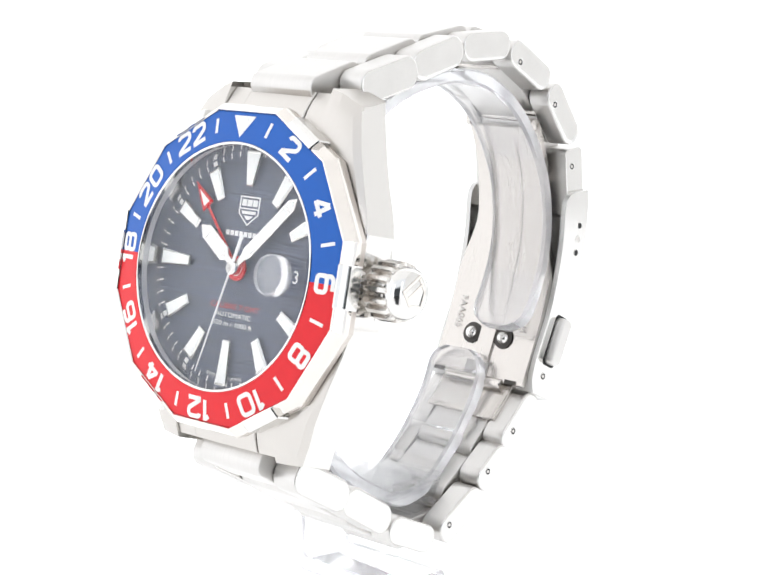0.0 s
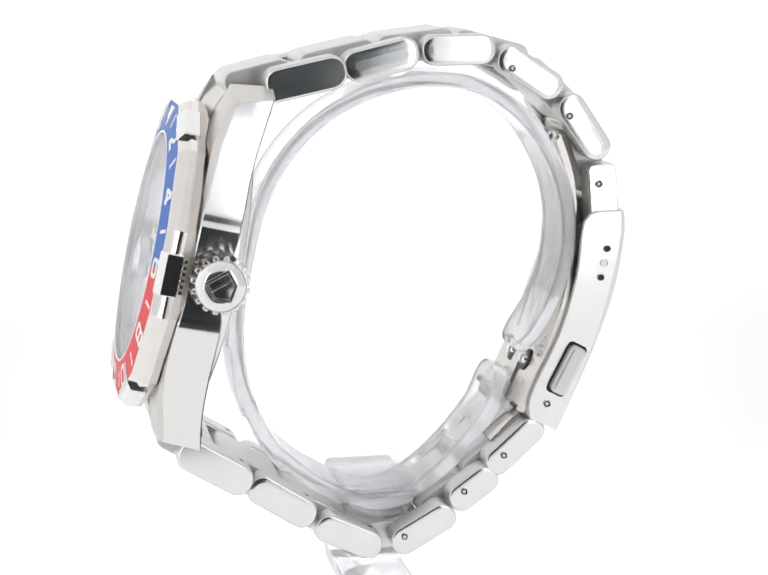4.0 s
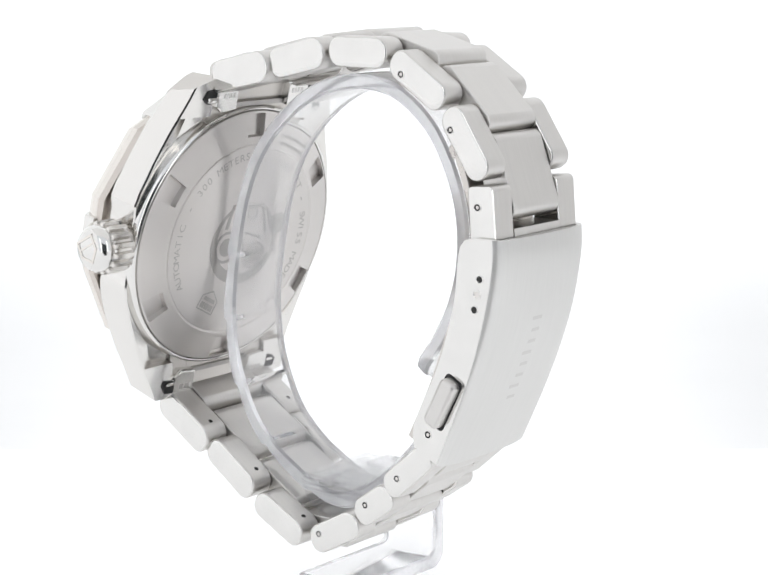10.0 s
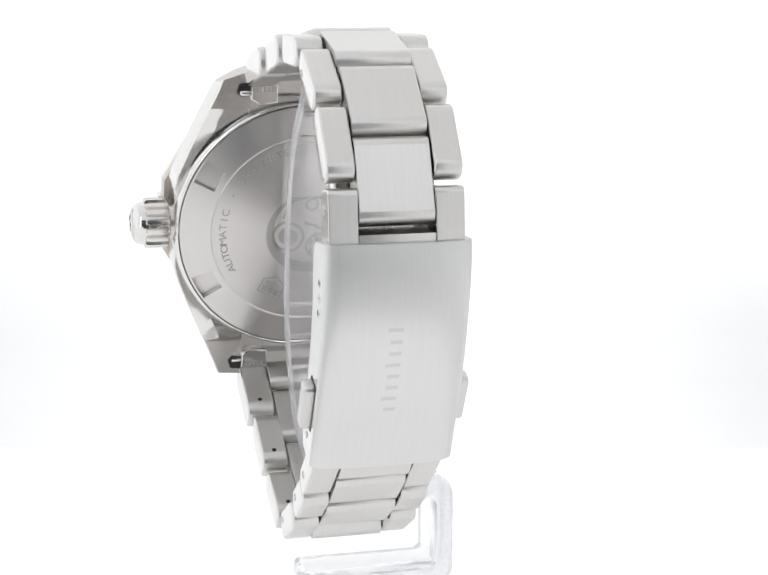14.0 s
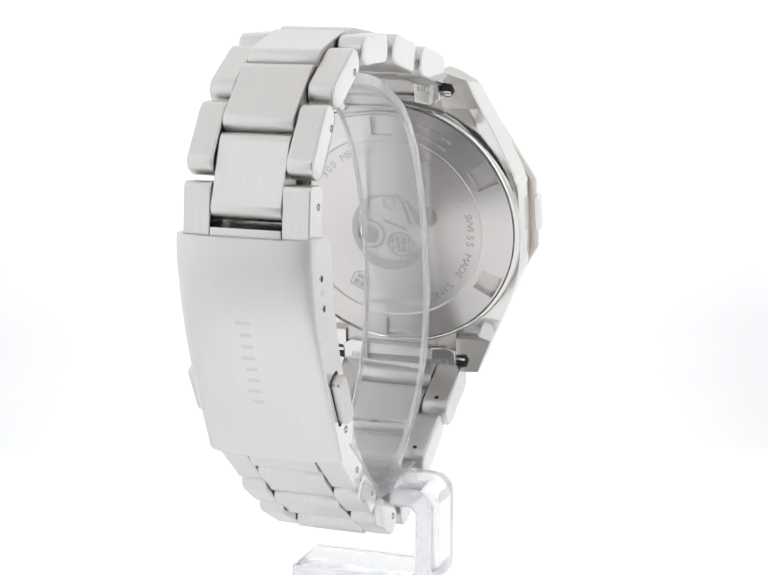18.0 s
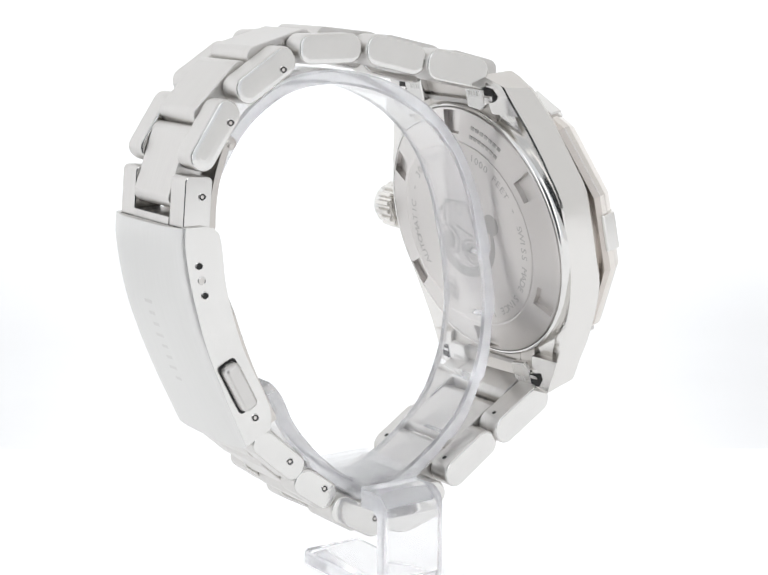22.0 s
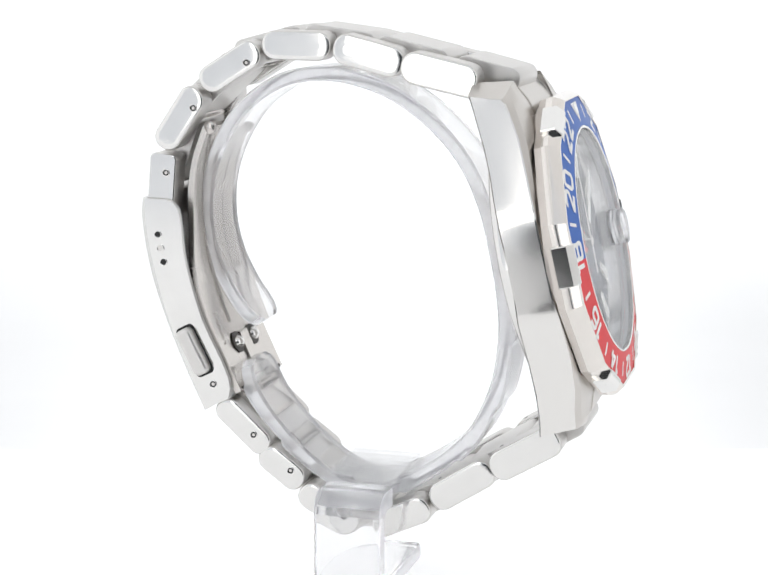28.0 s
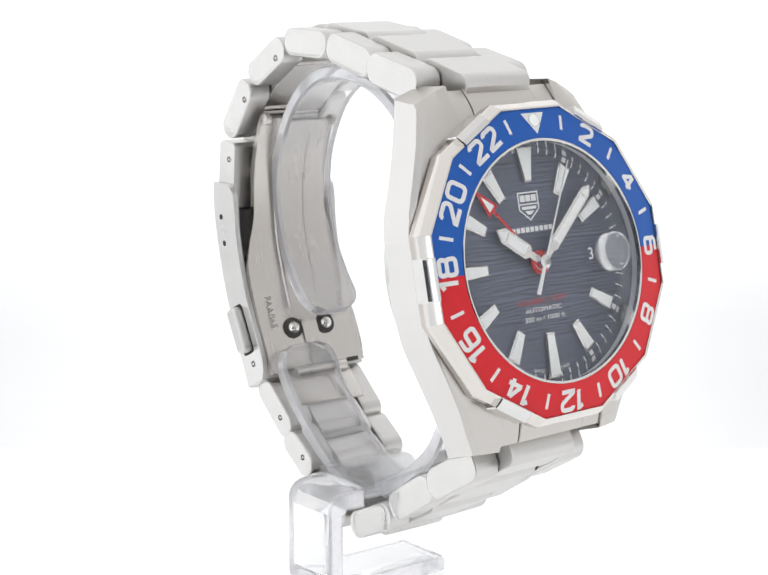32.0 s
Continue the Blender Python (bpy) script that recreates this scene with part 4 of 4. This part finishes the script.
    bm = lathe([(0.01, -0.2), (2.95, -0.2), (3.15, 0.0), (3.15, 1.75), (2.9, 1.98), (1.6, 2.14), (0.01, 2.2)], 40)
    lens = part("date_lens", bm, LENS, glass, "round magnifying lens over the date", True, HEAD @ Matrix.Translation((12.13, 0, 0)))
    lens.visible_shadow = False


def build_pointers():
    hub = part("hub", lathe([(1.5, -3.9), (1.5, -3.3), (1.1, -3.2), (1.1, -2.0), (0.5, -1.75), (0.01, -1.75)], 32), POLISHED, watch, "polished hand hub", True, HEAD)
    part("hub_ring", lathe([(1.9, -3.5), (1.9, -3.2), (1.2, -3.2), (1.2, -3.5)], 32, True), RED, hub, "red centre ring", False, HEAD)
    # second time zone hand
    m = HEAD @ spin(-43.2)
    gmt = part("zone_hand", extrude([(-0.22, 0), (0.22, 0), (0.2, 12.4), (-0.2, 12.4)], -3.35, -3.2), RED, watch, "red arrow-tipped second time zone hand", False, m)
    bm = extrude([(-1.3, 12.2), (1.3, 12.2), (0, 17.2)], -3.38, -3.15, 0.03)
    part("arrow", bm, RED, gmt, "", False, m)
    part("arrow_lume", extrude([(-0.7, 12.7), (0.7, 12.7), (0, 15.6)], -3.2, -3.12), LUME, gmt, "white lume in the arrow", False, m)
    m = HEAD @ spin(-55.9)
    hour = part("hour_hand", extrude([(-0.55, 0), (0.55, 0), (0.6, 2.6), (1.3, 3.4), (1.3, 9.0), (0, 10.7), (-1.3, 9.0), (-1.3, 3.4), (-0.6, 2.6)], -3.0, -2.75, 0.08, 1), POLISHED, watch, "steel hour hand with white lume", False, m)
    part("hand_lume", extrude([(-0.85, 3.8), (0.85, 3.8), (0.85, 8.0), (-0.85, 8.0)], -2.8, -2.7), LUME, hour, "", False, m)
    part("hand_tip", extrude([(-0.8, 8.4), (0.8, 8.4), (0.8, 8.8), (0, 9.9), (-0.8, 8.8)], -2.8, -2.7), LUME, hour, "", False, m)
    minute = part("minute_hand", extrude([(-0.55, 0), (0.55, 0), (0.6, 2.6), (1.05, 3.6), (1.05, 15.2), (0, 16.7), (-1.05, 15.2), (-1.05, 3.6), (-0.6, 2.6)], -2.6, -2.35, 0.08, 1), POLISHED, watch, "steel minute hand with white lume", False)
    part("hand_lume", extrude([(-0.65, 4.2), (0.65, 4.2), (0.65, 14.0), (-0.65, 14.0)], -2.4, -2.3), LUME, minute)
    part("hand_tip", extrude([(-0.62, 14.4), (0.62, 14.4), (0.62, 15.0), (0, 15.9), (-0.62, 15.0)], -2.4, -2.3), LUME, minute)
    bm = extrude([(-0.38, -5.5), (0.38, -5.5), (0.3, -1.2), (0.16, 0), (0.07, 17.4), (-0.07, 17.4), (-0.16, 0), (-0.3, -1.2)], -2.15, -1.98)
    second = part("second_hand", bm, WHITE_INK, watch, "thin white sweep second hand")
    part("second_boss", lathe([(0.75, -2.2), (0.75, -1.9), (0.45, -1.75), (0.01, -1.75)], 24), POLISHED, second, "", True)
    return minute, second


def build_crown():
    at = HEAD @ Matrix.Translation((0, 0.4, -9.3)) @ Matrix.Rotation(math.pi / 2, 4, "Y")   # z runs outwards along the stem
    n = 16

    def tooth(a):
        return 1 + 0.075 * max(-1, min(1, 2.2 * math.cos(n * a) + 0.35))
    bm = lathe([(3.7, 25.0), (4.15, 25.15), (4.25, 25.5), (4.25, 28.7), (4.1, 29.2), (3.7, 29.35)], 256, False, tooth)
    crown = part("crown", bm, SATIN_CROWN, watch, "toothed polished steel winding crown", True, at)
    part("crown_face", lathe([(3.95, 28.6), (3.98, 29.6), (3.75, 30.45), (3.3, 31.05), (2.75, 31.4), (1.8, 31.5), (0.01, 31.55)], 48), POLISHED, crown, "domed polished crown face", True, at)
    part("crown_stem", lathe([(3.2, 22.0), (3.2, 24.6), (3.1, 24.9), (3.0, 25.0), (3.0, 25.7)], 40), BACK_STEEL, crown, "", True, at)
    for pts in ([(-1.5, 1.5), (1.5, 1.5), (1.5, 1.2), (-1.5, 1.2)], [(-1.5, 1.2), (-1.2, 1.2), (-1.2, -0.4), (-1.5, -0.5)], [(1.2, 1.2), (1.5, 1.2), (1.5, -0.5), (1.2, -0.4)],
                [(-1.5, -0.5), (-1.2, -0.4), (0, -1.4), (0, -1.8)], [(1.5, -0.5), (0, -1.8), (0, -1.4), (1.2, -0.4)], [(-1.2, 0.5), (1.2, 0.5), (1.2, 0.25), (-1.2, 0.25)]):
        part("crown_mark", extrude(pts, 31.0, 31.64, 0.04), WARM_STEEL, crown, "", False, at @ Matrix.Rotation(math.radians(40), 4, "Z") @ Matrix.Diagonal((1.4, 1.4, 1, 1)))


def build_back():
    # back space: x to 9 o'clock, y to 12, z out of the case back
    back = HEAD @ Matrix.Rotation(math.pi, 4, "Y")
    part("back_ring", lathe([(24.3, 9.8), (24.3, 11.7), (24.15, 12.3), (23.95, 12.6), (23.7, 12.75), (23.5, 12.65), (23.45, 9.8)], 120, True), POLISHED, watch, "polished ring round the case back", True, back)
    bm = bmesh.new()
    radii = [(23.4, 12.3), (23.25, 12.75), (22.9, 12.9), (18.9, 13.75), (17.9, 14.1), (17.5, 13.95)]
    n = 180
    rings = [[bm.verts.new((r * math.sin(2 * math.pi * i / n), r * math.cos(2 * math.pi * i / n), z)) for i in range(n)] for r, z in radii]
    dents = []
    for k, (a, b) in enumerate(zip(rings, rings[1:])):
        for i in range(n):
            f = bm.faces.new((a[i], a[(i + 1) % n], b[(i + 1) % n], b[i]))
            if k == 2 and min((i + 0.5) % 30, 30 - (i + 0.5) % 30) < 3:
                dents.append(f)
    out = bmesh.ops.extrude_face_region(bm, geom=dents)
    bmesh.ops.translate(bm, verts=[v for v in out["geom"] if isinstance(v, bmesh.types.BMVert)], vec=(0, 0, -1.1))
    bmesh.ops.delete(bm, geom=dents, context="FACES_ONLY")
    plate = part("case_back", bm, TURNED_STEEL, watch, "circular-brushed steel screw-down case back with six notches", True, back, own=True)
    part("back_disc", lathe([(17.5, 13.4), (17.5, 14.02), (17.3, 14.1), (0.01, 14.1)], 96), TURNED_STEEL, watch, "", True, back, own=True)
    z = 14.12
    engraved = watch

    def arc(text, start, size, r, step):
        a = start
        for ch in text:
            if ch != " ":
                part("back_letter", letters(ch, size, 0.0, 1.15), ETCH_SHADE, engraved, "", False, back @ spin(a) @ Matrix.Translation((0, r, z)))
            a += step
    for text, start, step in (("AUTOMATIC", -118, 5.25), ("300 METERS", -51, 5.0), ("1000 FEET", 19, 4.65), ("SWISS MADE SINCE 1860", 79, 5.05)):
        arc(text, start, 1.35, 15.5, step)
    for a in (-63, 6, 67):
        part("back_dash", box(-0.3, 0.3, 15.4, 15.6, z, z + 0.02), ETCH_SHADE, engraved, "", False, back @ spin(a))
    for a0, r, count in ((24, 19.0, 7), (24, 20.6, 7)):
        for k in range(count):
            part("serial_bar", box(-0.42, 0.42, r - 0.55, r + 0.55, 13.0 + (22.2 - r) * 0.21, 13.08 + (22.2 - r) * 0.21), ETCH_SHADE, engraved, "", False, back @ spin(a0 - 8 + k * 3.3))

    def flat_ring(name, ink, x, y, r0, r1, dx=0.0, dy=0.0, high=0.03):
        """A ring, or a crescent where the inner circle is moved by dx, dy."""
        bm = bmesh.new()
        rings = [[bm.verts.new((cx + r * math.sin(q * math.pi / 24), cy + r * math.cos(q * math.pi / 24), zz)) for q in range(48)] for cx, cy, r, zz in ((x + dx, y + dy, r0, z), (x + dx, y + dy, r0, z + high), (x, y, r1, z + high), (x, y, r1, z))]
        for a, b in zip(rings, rings[1:]):
            for i in range(48):
                bm.faces.new((a[i], a[(i + 1) % 48], b[(i + 1) % 48], b[i]))
        part(name, bm, ink, engraved, "", False, back)

    # engraved emblem, as plain rings, discs and bars
    flat_ring("emblem_crescent", EMBLEM, 0.0, -0.8, 6.35, 7.5, 0.25, 0.9)
    flat_ring("emblem_rim", EMBLEM, -3.5, -1.2, 2.5, 3.0)
    flat_ring("emblem_disc", EMBLEM, -3.5, -1.2, 0.05, 1.7)
    flat_ring("emblem_disc", EMBLEM, 7.3, 2.5, 0.05, 2.0, 0, 0, 0.025)
    flat_ring("emblem_rim", EMBLEM, 0.6, 5.2, 0.9, 1.25)
    flat_ring("emblem_rim", EMBLEM, 2.3, -3.0, 2.2, 2.6)
    for k, (x0, x1, y0, y1) in enumerate(((0.5, 1.1, -4.4, -3.3), (1.4, 2.2, -4.7, -3.25), (2.5, 3.3, -4.7, -3.25), (3.6, 4.1, -4.4, -3.3), (0.5, 1.1, -2.7, -1.6), (1.4, 2.2, -2.75, -1.3), (2.5, 3.3, -2.75, -1.3), (3.6, 4.1, -2.7, -1.6))):
        part("emblem_bar", box(x0, x1, y0, y1, z, z + 0.03), EMBLEM, engraved, "", False, back)
    for pts in ([(-4.6, 2.3), (-3.4, 6.6), (-2.8, 6.6), (-3.8, 2.2)], [(-3.4, 6.7), (3.0, 6.9), (3.0, 6.5), (-3.4, 6.3)], [(2.6, 6.4), (3.2, 6.4), (4.9, 1.2), (4.2, 0.9)], [(3.8, 6.0), (4.2, 6.0), (6.0, 1.6), (5.5, 1.4)], [(-0.6, 2.0), (3.6, 0.4), (3.5, -0.1), (-0.8, 1.4)]):
        part("emblem_bar", extrude(pts, z, z + 0.028), EMBLEM, engraved, "", False, back)
    tip = back @ spin(208) @ Matrix.Translation((0, 12.6, 0))
    for pts in ([(-2.3, 2.0), (2.3, 2.0), (2.3, 1.75), (-2.3, 1.75)], [(-2.3, 1.75), (-2.05, 1.75), (-2.05, -0.6), (-2.3, -0.7)], [(2.05, 1.75), (2.3, 1.75), (2.3, -0.7), (2.05, -0.6)], [(-2.3, -0.7), (-2.05, -0.6), (0, -1.9), (0, -2.2)], [(2.3, -0.7), (0, -2.2), (0, -1.9), (2.05, -0.6)],
                [(-1.7, 1.5), (-0.7, 1.5), (-0.7, 0.4), (-1.7, 0.4)], [(-0.5, 1.5), (0.5, 1.5), (0.5, 0.4), (-0.5, 0.4)], [(0.7, 1.5), (1.7, 1.5), (1.7, 0.4), (0.7, 0.4)], [(-1.6, 0.0), (1.6, 0.0), (1.5, -0.7), (-1.5, -0.7)]):
        part("shield_etch", extrude(pts, z, z + 0.03), EMBLEM, engraved, "", False, tip)


EMBLEM = metal("faint_engraving", (0.48, 0.465, 0.45), 0.42)
FLANGE = paint("silvered_flange", (0.85, 0.85, 0.87), 0.25, 0.3, 0.03)
CHAPTER = metal("polished_chapter_ring", (0.80, 0.80, 0.81), 0.12, (1, 1, 1), 300, 0.0, 0.02, 0.01)
build_case()
build_bezel()
build_dial()
minute_hand, second_hand = build_pointers()
build_crown()
build_back()


# ---------------------------------------------------------------- what moves
def hand_pose(deg):
    """A hand's pose on the tilted dial, which the mesh in u is scaled to."""
    m = HEAD @ spin(deg)
    return Matrix.LocRotScale(m.translation, m.to_quaternion(), None)


def motions():
    times = [0.5 * k for k in range(65)]
    rows = [(t, pose(0, 0, 0, 0, 0, turn_at(t))) for t in times]
    walk(watch, rows)
    walk(stand, rows)
    walk(second_hand, [(t, hand_pose(195.3 + 6 * t)) for t in times])
    walk(minute_hand, [(t, hand_pose(44.8 + 0.1 * t)) for t in times])


for hand in (minute_hand, second_hand):
    for ob in (hand, *hand.children):
        ob.data.transform(Matrix.Diagonal((K, K, K, 1)))
motions()
